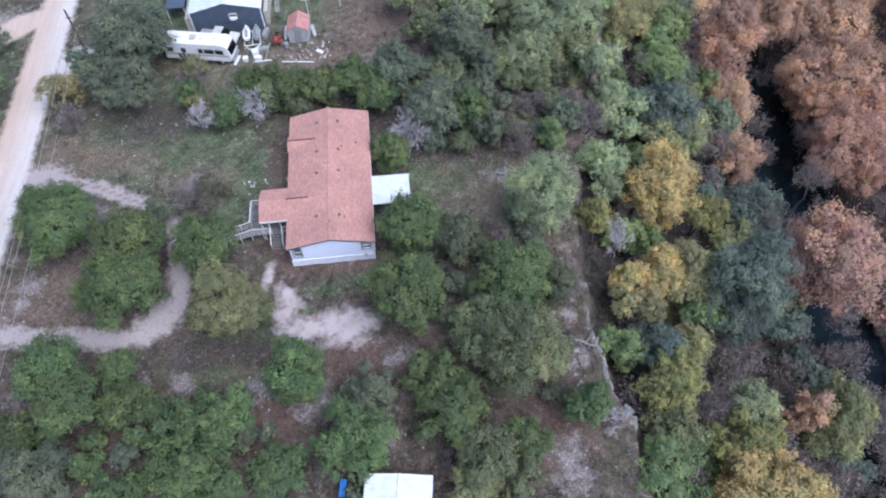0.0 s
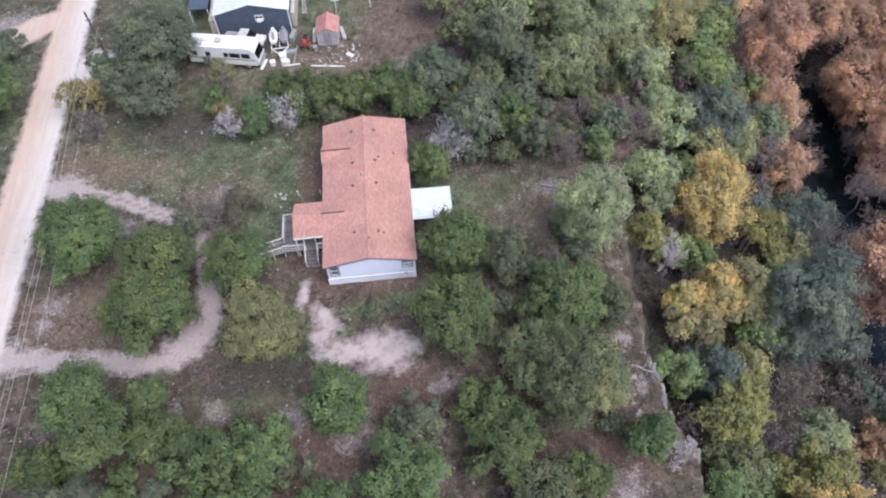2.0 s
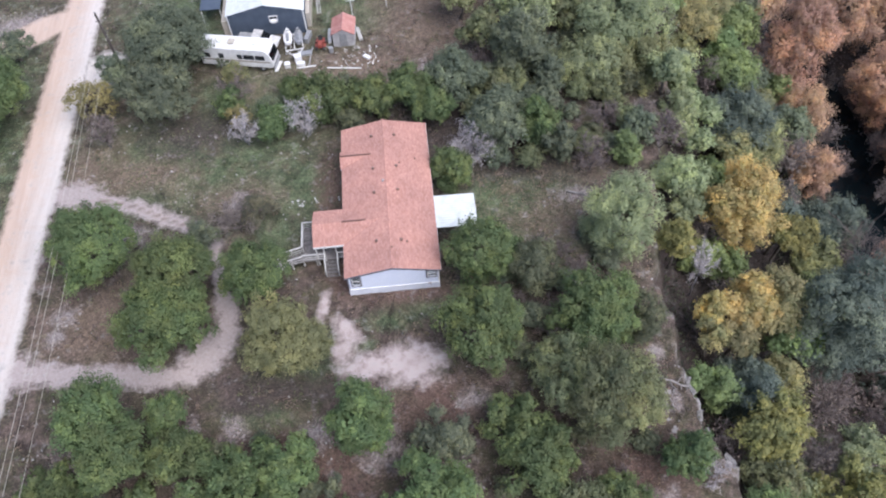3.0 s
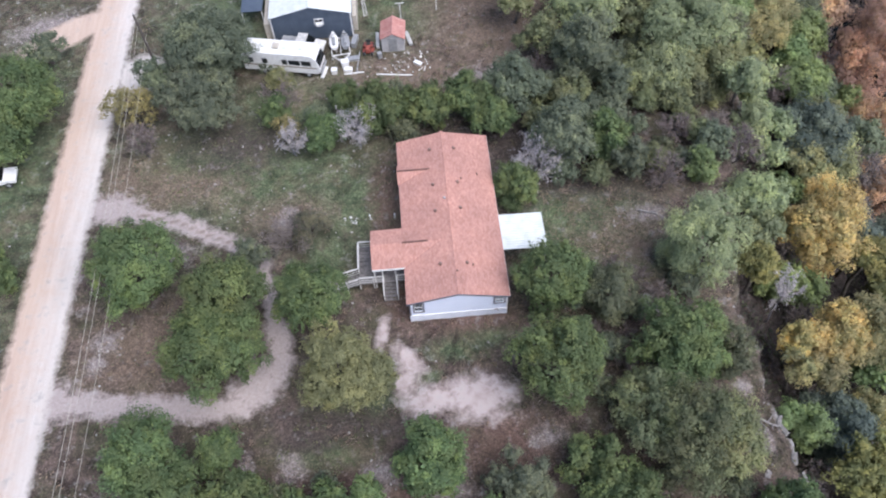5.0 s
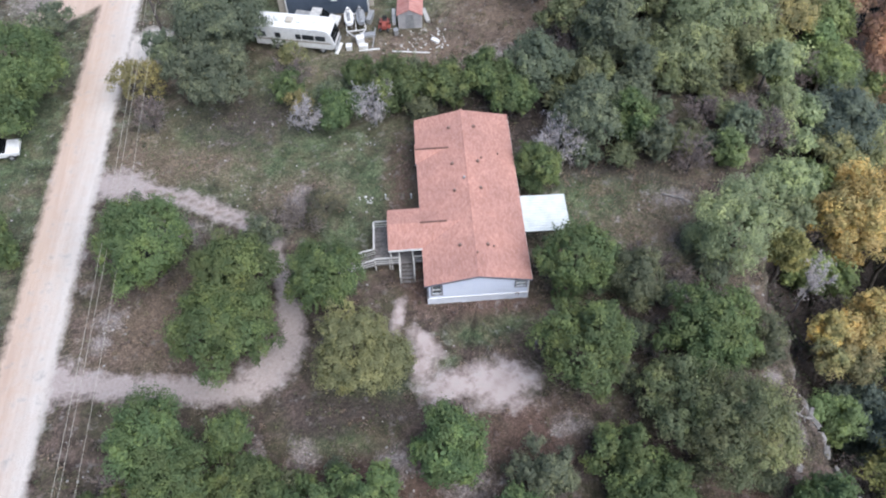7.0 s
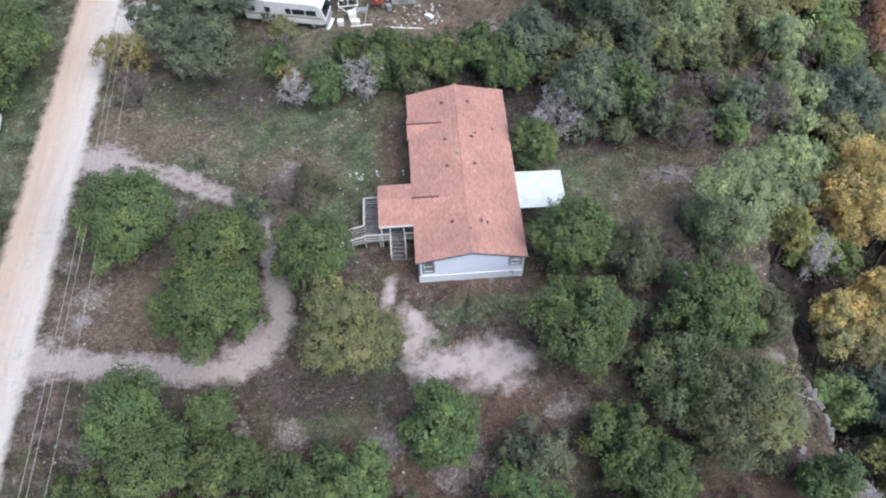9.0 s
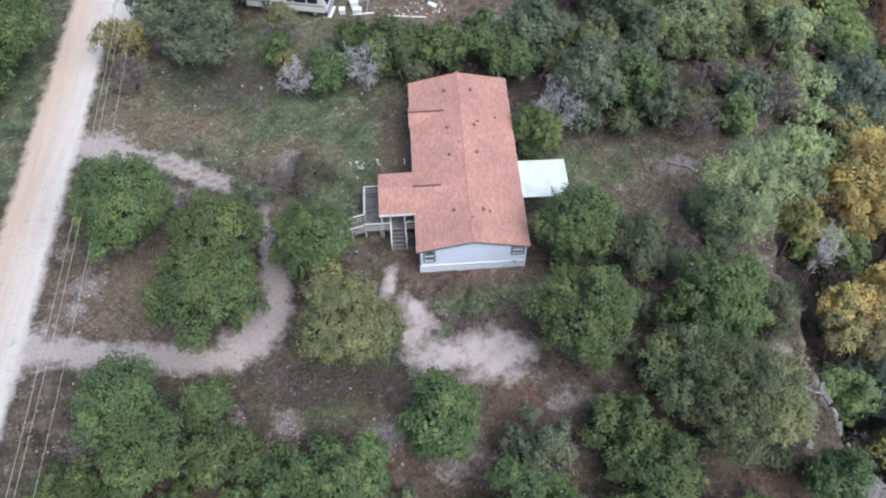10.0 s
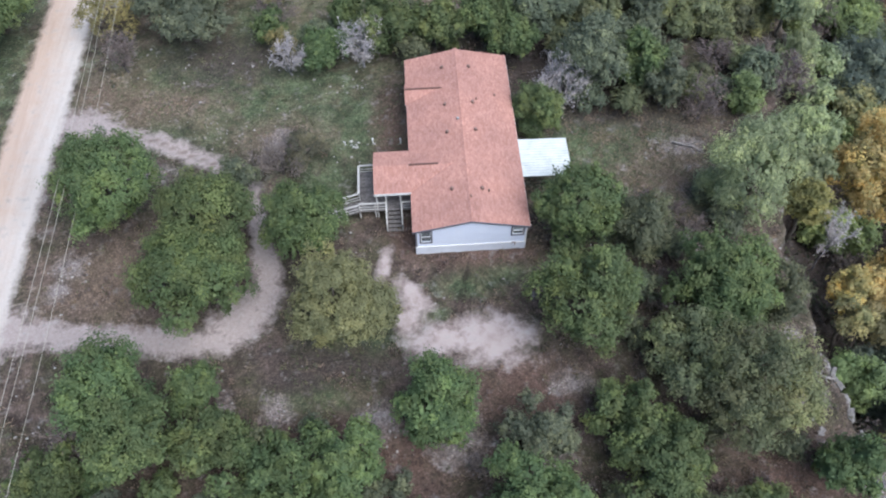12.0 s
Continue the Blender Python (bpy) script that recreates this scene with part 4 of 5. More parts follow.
thicket(10, 7, 22, -20, -10, ("bare_brown", "sparse_oak"), (0.7, 1.2), 2.2)


# ---- the house ----
def walls(shape, axis, at, thick, a0, a1, z0, z1, holes=()):
    """A wall along x ('x', at y) or y ('y', at x) with rectangular holes (a0, a1, z0, z1) cut through."""
    def put(p0, p1, q0, q1):
        if p1 - p0 > 1e-4 and q1 - q0 > 1e-4:
            if axis == "x":
                shape.box(p0, p1, at, at + thick, q0, q1)
            else:
                shape.box(at, at + thick, p0, p1, q0, q1)
    cut = a0
    for h0, h1, b, t in sorted(holes):
        put(cut, h0, z0, z1)
        put(h0, h1, z0, b)
        put(h0, h1, t, z1)
        cut = h1
    put(cut, a1, z0, z1)


def gable_window(parent, x0, x1, z0, z1, y, blind):
    win = part("window", Shape().box(x0 - 0.09, x1 + 0.09, y - 0.05, y - 0.012, z1, z1 + 0.1).box(x0 - 0.09, x1 + 0.09, y - 0.05, y - 0.012, z0 - 0.1, z0)
               .box(x0 - 0.09, x0, y - 0.05, y - 0.012, z0, z1).box(x1, x1 + 0.09, y - 0.05, y - 0.012, z0, z1), TRIM, parent, "window with a dark surround")
    mid = (z0 + z1) / 2
    part("sash", Shape().box(x0, x1, y, y + 0.05, mid - 0.03, mid + 0.03).box(x0, x0 + 0.05, y, y + 0.05, z0, z1).box(x1 - 0.05, x1, y, y + 0.05, z0, z1)
         .box(x0 + 0.05, x1 - 0.05, y, y + 0.05, z0, z0 + 0.05).box(x0 + 0.05, x1 - 0.05, y, y + 0.05, z1 - 0.05, z1), WHITE, win, "white sash bars")
    for b, t in ((z0 + 0.05, mid - 0.03), (mid + 0.03, z1 - 0.05)):
        pane = part("pane", Shape().box(x0 + 0.05, x1 - 0.05, y + 0.02, y + 0.026, b, t), GLASS, win)
        pane.visible_shadow = False
    if blind:
        part("blind", Shape().box(x0 + 0.05, x1 - 0.05, y + 0.09, y + 0.11, z0 + blind, z1 - 0.03), WHITE, win, "white window blind")


def slope(shape, low, high, course=0.145, lift=0.014, thick=0.1):
    """Overlapping shingle courses from the eave line low (two points) up to the line high."""
    (a, b), (c, d) = [tuple(Vector(p) for p in pair) for pair in (low, high)]
    n = max(3, int(((c - a).length + (d - b).length) / 2 / course))
    nrm = (b - a).cross(c - a).normalized()
    nrm = nrm if nrm.z > 0 else -nrm
    rings = []
    for lo, hi in ((a, c), (b, d)):
        ring = []
        for i in range(n):
            ring += [lo.lerp(hi, i / n) + nrm * lift, lo.lerp(hi, (i + 0.999) / n)]
        rings.append(ring + [hi - nrm * thick, lo - nrm * thick])
    shape.solid(*rings)


def build_house():
    L, W, ZE, ZR = 17.85, 4.3, 3.05, 4.05
    house = thing("mobile_home", pose(0, 0, -0.05), "long pale blue mobile home with a salmon shingle roof", "house")
    wl, wr, y0, y1, zb = -4.1, 4.1, 0.07, 17.72, 0.95
    holes = [(-3.72, -2.96, 1.55, 2.92), (3.02, 3.84, 1.95, 2.9)]
    south = Shape()
    walls(south, "x", y0, 0.14, wl, wr, zb, ZE, holes)
    south.solid([(wl, y0, ZE), (wr, y0, ZE), (0, y0, ZR - 0.1)], [(wl, y0 + 0.14, ZE), (wr, y0 + 0.14, ZE), (0, y0 + 0.14, ZR - 0.1)])
    part("wall", south, SIDING, house, "pale blue-white siding")
    north = Shape()
    walls(north, "x", y1 - 0.14, 0.14, wl, wr, zb, ZE)
    north.solid([(wl, y1 - 0.14, ZE), (wr, y1 - 0.14, ZE), (0, y1 - 0.14, ZR - 0.1)], [(wl, y1, ZE), (wr, y1, ZE), (0, y1, ZR - 0.1)])
    part("wall", north, SIDING, house)
    for x in (wl, wr - 0.14):
        side = Shape()
        walls(side, "y", x, 0.14, y0 + 0.14, y1 - 0.14, zb, ZE + 0.02)
        part("wall", side, SIDING, house)
    part("floor_deck", Shape().box(wl + 0.14, wr - 0.14, y0 + 0.14, y1 - 0.14, zb, zb + 0.1), GREY_WOOD, house)
    skirt = Shape()
    for a, b, c, d in ((wl - 0.02, wr + 0.02, y0 - 0.025, y0 + 0.02), (wl - 0.02, wr + 0.02, y1 - 0.02, y1 + 0.025), (wl - 0.03, wl + 0.02, y0 + 0.02, y1 - 0.02), (wr - 0.02, wr + 0.03, y0 + 0.02, y1 - 0.02)):
        skirt.box(a, b, c, d, -0.15, zb - 0.02)
    k = wl
    while k < wr:
        skirt.box(k, k + 0.03, y0 - 0.04, y0 - 0.025, -0.15, zb - 0.03)
        k += 0.41
    part("skirting", skirt, SKIRT, house, "off-white ribbed vinyl skirting")
    part("skirting_rail", Shape().box(wl - 0.03, wr + 0.03, y0 - 0.06, y0 - 0.002, zb - 0.02, zb + 0.05), WHITE, house)
    for x in (wl - 0.02, wr - 0.1):
        part("corner_trim", Shape().box(x, x + 0.12, y0 - 0.03, y0 - 0.002, zb + 0.05, ZE), TRIM if x < 0 else WHITE, house)
    for (x0, x1, z0, z1), blind in zip(holes, (0, 0.35)):
        gable_window(house, x0, x1, z0, z1, y0, blind)
    # hose tap and cable by the skirting
    tap = Shape().tube((3.3, y0 - 0.1, zb - 0.3), (3.3, y0 - 0.1, zb + 0.12), 0.03, 0.03).tube((3.3, y0 - 0.1, zb + 0.12), (3.1, y0 - 0.1, zb + 0.12), 0.03, 0.03).tube((3.1, y0 - 0.1, zb + 0.12), (3.05, y0 - 0.1, zb - 0.05), 0.03, 0.03)
    part("water_tap", tap, PIPE, house, "small dark outside tap")
    # roof, west slope split round the two small gables
    for sgn in (-1, 1):
        s = Shape()
        slope(s, ((sgn * W, -0.04, ZE), (sgn * W, L, ZE)), ((0, -0.04, ZR), (0, L, ZR)))
        part("roof_slope", s, SHINGLE, house, "salmon-pink asphalt shingles")
    ridge = Shape()
    y = -0.03
    while y < L - 0.1:
        ridge.solid([(-0.16, y, ZR - 0.04), (0, y, ZR), (0.16, y, ZR - 0.04), (0.16, y + 0.24, ZR - 0.05), (0, y + 0.24, ZR - 0.01), (-0.16, y + 0.24, ZR - 0.05)],
                    [(-0.16, y, ZR - 0.015), (0, y, ZR + 0.035), (0.16, y, ZR - 0.015), (0.16, y + 0.24, ZR - 0.025), (0, y + 0.24, ZR + 0.015), (-0.16, y + 0.24, ZR - 0.025)])
        y += 0.24
    part("ridge_cap", ridge, SHINGLE, house)
    for sgn in (-1, 1):
        part("fascia", Shape().beam((sgn * (W + 0.02), -0.07, ZE - 0.07), (0, -0.07, ZR - 0.07), 0.04, 0.16), TRIM, house, "dark gable fascia board")
        part("gutter", Shape().box(sgn * W - 0.02, sgn * W + 0.02, -0.02, L, ZE - 0.16, ZE - 0.02), TRIM if sgn < 0 else WHITE, house)
    # porch gable and the small gable further along
    for x_out, ya, yb, yr, zr, cap in ((-7.05, 3.6, 7.72, 5.66, 3.82, -2.1), (-4.4, 12.6, 14.9, 13.75, 3.66, -1.35)):
        x_in = -(ZR - zr) / (ZR - ZE) * W
        zz = 0.03
        for ye in (ya, yb):
            g = Shape()
            slope(g, ((x_out, ye, ZE + zz), (-W, ye, ZE + zz)), ((x_out, yr, zr + zz), (x_in, yr, zr + zz)))
            part("porch_roof" if x_out < -6 else "dormer_roof", g, SHINGLE, house)
        e = Shape().solid([(x_out, ya, ZE - 0.06), (x_out, yb, ZE - 0.06), (x_out, yr, zr - 0.06)], [(x_out + 0.06, ya, ZE - 0.06), (x_out + 0.06, yb, ZE - 0.06), (x_out + 0.06, yr, zr - 0.06)])
        part("gable_end", e, SIDING, house)
        part("ridge_flashing", Shape().box(-4.35, cap, yr - 0.07, yr + 0.05, zr + zz - 0.04, zr + zz + 0.06), RIDGE, house, "dark ridge flashing")
        if x_out < -6:
            part("porch_fascia", Shape().box(x_out, -W + 0.1, ya - 0.05, ya - 0.004, ZE - 0.16, ZE + 0.03), WHITE, house, "white porch fascia")
    # roof vents
    def vent(x, y, h, r):
        z = ZR - (ZR - ZE) * abs(x) / W
        v = part("roof_vent", Shape().tube((x, y, z - 0.02), (x, y, z + h), r, r, 8).tube((x, y, z + h), (x, y, z + h + 0.05), r * 1.5, r * 1.2, 8), PIPE, house, "small dark roof vent pipe")
        part("flashing", Shape().tube((x, y, z + 0.005), (x, y, z + 0.06), r * 2.2, r * 1.2, 8), RIDGE, v)
    for y in (15.98, 11.77, 8.81, 3.2):
        vent(-1.2, y, 0.17, 0.08)
    for y in (15.89, 11.82, 8.86, 3.06):
        vent(1.02, y, 0.17, 0.08)
    for x, y in ((1.36, 12.25), (2.9, 12.86), (1.51, 2.9), (0.12, 2.22)):
        vent(x, y, 0.16, 0.045)
    part("roof_box", Shape().box(-0.38, -0.2, 9.87, 10.05, ZR - 0.12, ZR + 0.08), GREY_METAL, house, "small pale grey roof vent box")


build_house()


def build_porch():
    deck = thing("porch_deck", pose(0, 0, 0), "weathered grey wooden porch deck with rails, stairs and ramp", "deck")
    zd = 0.92
    y = 3.62
    while y < 7.5:
        x0 = -8.35
        part("board", Shape().box(x0, -4.14, y, y + 0.135, zd - 0.035, zd), GREY_WOOD, deck)
        y += 0.145
    for x in (-8.3, -6.9, -5.6, -4.25):
        part("joist", Shape().box(x, x + 0.05, 3.62, 7.5, zd - 0.22, zd - 0.037), GREY_WOOD, deck)
    for x, y in ((-8.3, 3.7), (-8.3, 7.42), (-6.22, 3.7), (-8.3, 4.75), (-7.1, 7.42), (-7.1, 3.7)):
        part("post", Shape().box(x - 0.05, x + 0.05, y - 0.05, y + 0.05, -0.1, 1.83), RAIL_WOOD, deck)
    for x, y in ((-6.9, 3.72), (-6.2, 3.72), (-5.1, 3.72), (-6.9, 7.5)):
        part("roof_post", Shape().box(x - 0.055, x + 0.055, y - 0.055, y + 0.055, -0.1, 3.0), RAIL_WOOD, deck)

    def rail(a, b, drop=0.0):
        (ax, ay, az), (bx, by, bz) = a, b
        part("top_rail", Shape().beam((ax, ay, az + 0.93), (bx, by, bz + 0.93), 0.15, 0.045), RAIL_WOOD, deck, "pale top rail")
        part("low_rail", Shape().beam((ax, ay, az + 0.5), (bx, by, bz + 0.5), 0.04, 0.09), RAIL_WOOD, deck)
        part("low_rail", Shape().beam((ax, ay, az + 0.2), (bx, by, bz + 0.2), 0.04, 0.09), RAIL_WOOD, deck)

    rail((-8.3, 7.45, zd), (-7.0, 7.45, zd))
    rail((-8.33, 4.7, zd), (-8.33, 7.45, zd))
    rail((-8.3, 3.66, zd), (-6.22, 3.66, zd))
    rail((-5.05, 3.66, zd), (-4.2, 3.66, zd))
    # ramp to the west
    ramp_end, zr = -11.4, 0.08
    n = 20
    for i in range(n):
        f0, f1 = i / n, (i + 0.93) / n
        x0, x1 = -8.36 + (ramp_end + 8.36) * f0, -8.36 + (ramp_end + 8.36) * f1
        z0, z1 = zd + (zr - zd) * f0, zd + (zr - zd) * f1
        sh = -0.17 * f0
        part("ramp_board", Shape().solid([(x1, 3.55 + sh, z1 - 0.04), (x0, 3.55 + sh, z0 - 0.04), (x0, 4.65 + sh, z0 - 0.04), (x1, 4.65 + sh, z1 - 0.04)],
             [(x1, 3.55 + sh, z1), (x0, 3.55 + sh, z0), (x0, 4.65 + sh, z0), (x1, 4.65 + sh, z1)]), GREY_WOOD, deck)
    for yy in (3.55, 4.65):
        rail((-8.36, yy, zd), (ramp_end, yy - 0.17, zr))
        for f in (0.33, 0.66, 1.0):
            x, z = -8.36 + (ramp_end + 8.36) * f, zd + (zr - zd) * f
            part("post", Shape().box(x - 0.05, x + 0.05, yy - 0.05 - 0.17 * f, yy + 0.05 - 0.17 * f, -0.1, z + 0.9), RAIL_WOOD, deck)
    # stairs to the south
    for i in range(5):
        z = zd - 0.18 * (i + 1)
        part("tread", Shape().box(-6.22, -5.1, 3.6 - 0.27 * (i + 1), 3.6 - 0.27 * i + 0.02, z - 0.045, z), GREY_WOOD, deck)
    for x in (-6.24, -5.06):
        part("stringer", Shape().beam((x, 3.6, zd - 0.15), (x, 2.2, -0.02), 0.05, 0.25), GREY_WOOD, deck)
        part("stair_rail", Shape().beam((x, 3.62, zd + 0.93), (x, 2.3, 0.95), 0.1, 0.05), RAIL_WOOD, deck, "pale stair rail")
        part("post", Shape().box(x - 0.05, x + 0.05, 2.25, 2.35, -0.1, 0.93), RAIL_WOOD, deck)


build_porch()


def build_awning():
    a = thing("metal_awning", pose(0, 0, 0), "flat white ribbed metal awning beside the house", "awning")
    x0, x1, y0, y1, z0, z1 = 4.33, 8.1, 4.6, 8.35, 2.95, 2.85
    n = 14
    for i in range(n):
        a0, a1 = y0 + (y1 - y0) * i / n, y0 + (y1 - y0) * (i + 1) / n
        s = Shape().solid([(x0, a0, z0 - 0.02), (x1, a0, z1 - 0.02), (x1, a1 - 0.004, z1 - 0.02), (x0, a1 - 0.004, z0 - 0.02)], [(x0, a0, z0), (x1, a0, z1), (x1, a1 - 0.004, z1), (x0, a1 - 0.004, z0)])
        s.solid([(x0, a0, z0), (x1, a0, z1), (x1, a0 + 0.04, z1), (x0, a0 + 0.04, z0)], [(x0, a0, z0 + 0.035), (x1, a0, z1 + 0.035), (x1, a0 + 0.03, z1 + 0.035), (x0, a0 + 0.03, z0 + 0.035)])
        part("panel", s, WHITE_METAL, a)
    part("edge_beam", Shape().box(x1 - 0.06, x1 + 0.04, y0, y1, z1 - 0.14, z1 - 0.022), WHITE_METAL, a)
    for y in (y0 + 0.1, y1 - 0.1):
        part("post", Shape().box(x1 - 0.08, x1, y - 0.04, y + 0.04, -0.1, z1 - 0.14), WHITE_METAL, a)


build_awning()


# ---- the neighbours' place ----
def gabled(name, m, w, l, eave, ridge, wall_mat, roof_mat, label, over=0.25, ribs=0.45):
    """A small gabled building with its south gable at y = 0, w wide, l long."""
    b = thing(name, m, label, "shed" if w < 7 else "garage")
    s = Shape()
    for y in (0, l - 0.12):
        s.solid([(-w / 2, y, -0.1), (w / 2, y, -0.1), (w / 2, y, eave), (0, y, ridge), (-w / 2, y, eave)], [(-w / 2, y + 0.12, -0.1), (w / 2, y + 0.12, -0.1), (w / 2, y + 0.12, eave), (0, y + 0.12, ridge), (-w / 2, y + 0.12, eave)])
    s.box(-w / 2, -w / 2 + 0.12, 0.12, l - 0.12, -0.1, eave).box(w / 2 - 0.12, w / 2, 0.12, l - 0.12, -0.1, eave)
    part("wall", s, wall_mat, b)
    k = (ridge - eave) / (w / 2)
    for g in (-1, 1):
        xo, zo = g * (w / 2 + over), eave - k * over + 0.03
        xi, zi = 0.0, ridge + 0.03
        r = Shape().solid([(xo, -over, zo), (xi, -over, zi), (xi, l + over, zi), (xo, l + over, zo)], [(xo, -over, zo + 0.05), (xi, -over, zi + 0.05), (xi, l + over, zi + 0.05), (xo, l + over, zo + 0.05)])
        y, rib_at = -over + 0.1, []
        while y < l + over:
            rib_at.append(y)
            y += ribs
        panel = part("roof", r, roof_mat, b)
        for y in rib_at:
            part("rib", Shape().beam((xo, y, zo + 0.065), (xi, y, zi + 0.065), 0.05, 0.035), roof_mat, panel)
    part("ridge_cap", Shape().solid([(-0.18, -over - 0.01, ridge + 0.05), (0.18, -over - 0.01, ridge + 0.05), (0.18, l + over, ridge + 0.05), (-0.18, l + over, ridge + 0.05)],
         [(-0.03, -over - 0.01, ridge + 0.13), (0.03, -over - 0.01, ridge + 0.13), (0.03, l + over, ridge + 0.13), (-0.03, l + over, ridge + 0.13)]), roof_mat, b)
    return b


garage = gabled("garage", pose(-12.85, 37.3, 0), 8.9, 13.0, 3.2, 4.3, SLATE, WHITE_METAL, "dark slate-blue metal garage with a white ribbed roof", 0.12)
for x in (-4.45, 4.35):
    part("corner_trim", Shape().box(x - 0.02, x + 0.12, -0.03, -0.003, -0.1, 3.2), WHITE, garage)
gw = part("window", Shape().box(0.35, 1.35, -0.05, -0.003, 1.9, 2.75), WHITE, garage, "small white window")
part("pane", Shape().box(0.45, 0.85, -0.056, -0.052, 2.3, 2.65), TINTED, gw)
part("pane", Shape().box(0.9, 1.25, -0.056, -0.052, 2.3, 2.65), TINTED, gw)
part("air_conditioner", Shape().box(0.55, 1.15, -0.4, -0.057, 1.95, 2.28), WHITE, gw, "white window air conditioner", 0.03)
part("ledge", Shape().box(4.46, 4.95, 1.0, 6.0, -0.1, 1.9), BEIGE, garage, "beige lean-to beside the garage", 0.03)
part("side_wall", Shape().box(-5.3, -4.46, 0.4, 9.0, -0.1, 2.2), BEIGE, garage, "beige boarded lean-to", 0.03)

canopy = thing("carport", pose(-19.6, 41.5, 0), "dark canopy on white posts beside the garage", "carport")
part("roof", Shape().box(-1.2, 1.2, -1.6, 6, 2.3, 2.38), SLATE, canopy)
for x in (-1.1, 1.1):
    for y in (-1.5, 5.9):
        part("post", Shape().box(x - 0.05, x + 0.05, y - 0.05, y + 0.05, -0.1, 2.3), WHITE, canopy)

red_shed = gabled("shed", pose(-4.05, 34.2, 0, 0, 0, -4), 2.5, 2.8, 1.75, 2.4, SHED_GREY, RED_METAL, "small grey shed with a faded red metal roof", 0.14, 0.5)
part("door", Shape().box(-0.45, 0.45, -0.04, -0.003, 0, 1.8), GREY_METAL, red_shed, "grey metal door")

near_shed = gabled("shed", pose(4.75, -26.9, 0, 0, 0, -7.5), 5.2, 3.9, 2.45, 2.7, BEIGE, WHITE_METAL, "beige shed with a low white metal roof", 0.12)


def wheel(parent, x, y, r, w, side=1):
    t = part("wheel", Shape().tube((x, y - w / 2, r), (x, y + w / 2, r), r, r, 14), RUBBER, parent, "black tyre", 0.03)
    part("rim", Shape().tube((x, y - w / 2 - 0.01, r), (x, y + w / 2 + 0.01, r), r * 0.55, r * 0.55, 10), GREY_METAL, t)


def build_motorhome():
    rv = thing("motorhome", pose(-15.3, 32.7, 0, 0, 0, -13), "old white motorhome with brown stripe and dark windows", "motorhome")
    # side profile, front at +x
    prof = [(-4.8, 0.55), (3.35, 0.55), (3.62, 0.8), (3.66, 1.35), (3.3, 2.5), (3.05, 2.85), (2.7, 3.0), (-4.7, 3.0), (-4.82, 2.85)]
    part("body", Shape().solid([(x, -1.12, z) for x, z in prof], [(x, 1.12, z) for x, z in prof]), WHITE, rv, bevel=0.07)
    for y in (-1.128, 1.122):
        part("stripe", Shape().box(-4.75, 3.3, y, y + 0.006, 1.28, 1.42), TAN, rv, "brown stripe")
        for x0, x1 in ((-4.3, -3.6), (-2.6, -2.0), (-0.4, 0.15), (0.3, 1.55), (1.7, 2.75)):
            part("window", Shape().box(x0, x1, y - 0.004, y + 0.01, 1.62, 2.25), TINTED, rv, "dark tinted window", 0.0)
    part("windscreen", Shape().solid([(3.655, -1.0, 1.5), (3.655, 1.0, 1.5), (3.36, 1.0, 2.4), (3.36, -1.0, 2.4)], [(3.685, -1.0, 1.5), (3.685, 1.0, 1.5), (3.39, 1.0, 2.4), (3.39, -1.0, 2.4)]), TINTED, rv, "dark windscreen")
    part("bumper", Shape().box(3.6, 3.78, -1.1, 1.1, 0.45, 0.68), GREY_METAL, rv, bevel=0.03)
    for y in (-0.8, 0.8):
        part("headlight", Shape().tube((3.6, y, 0.95), (3.7, y, 0.95), 0.13, 0.12, 10), GREY_METAL, rv)
    for x in (-2.5, -0.2, 1.6):
        part("roof_vent", Shape().box(x - 0.25, x + 0.25, -0.25, 0.25, 3.0, 3.12), WHITE_METAL, rv, bevel=0.03)
    part("roof_unit", Shape().box(-1.5, -0.8, -0.4, 0.4, 3.0, 3.25), BEIGE, rv, "beige rooftop air conditioner", 0.06)
    for x in (-2.6, 2.3):
        for y in (-0.98, 0.98):
            wheel(rv, x, y, 0.4, 0.26)


build_motorhome()


def build_truck(m, label, mat):
    t = thing("pickup_truck", m, label, "truck")
    part("body", Shape().solid([(-2.5, -0.9, 0.5), (2.4, -0.9, 0.5), (2.5, -0.9, 0.95), (1.1, -0.9, 1.1), (-2.5, -0.9, 1.1)], [(-2.5, 0.9, 0.5), (2.4, 0.9, 0.5), (2.5, 0.9, 0.95), (1.1, 0.9, 1.1), (-2.5, 0.9, 1.1)]), mat, t, bevel=0.08)
    part("cab", Shape().loft([[(-0.7, -0.85, 1.1), (1.3, -0.85, 1.1), (1.3, 0.85, 1.1), (-0.7, 0.85, 1.1)], [(-0.5, -0.72, 1.75), (0.6, -0.72, 1.75), (0.6, 0.72, 1.75), (-0.5, 0.72, 1.75)]]), TINTED, t, "dark cab windows")
    part("cab_roof", Shape().box(-0.52, 0.62, -0.74, 0.74, 1.75, 1.82), mat, t, bevel=0.03)
    part("bed", Shape().box(-2.4, -0.85, -0.75, 0.75, 1.105, 1.13), GREY_METAL, t, "dark load bed")
    for x in (-1.6, 1.6):
        for y in (-0.82, 0.82):
            wheel(t, x, y, 0.36, 0.22)


build_truck(pose(-14.0, 35.55, 0, 0, 0, -15), "pale grey pickup truck parked beside the garage", DEBRIS)
build_truck(pose(-44.3, 19.6, 0, 0, 0, 8), "white pickup truck parked on rough grass", WHITE)


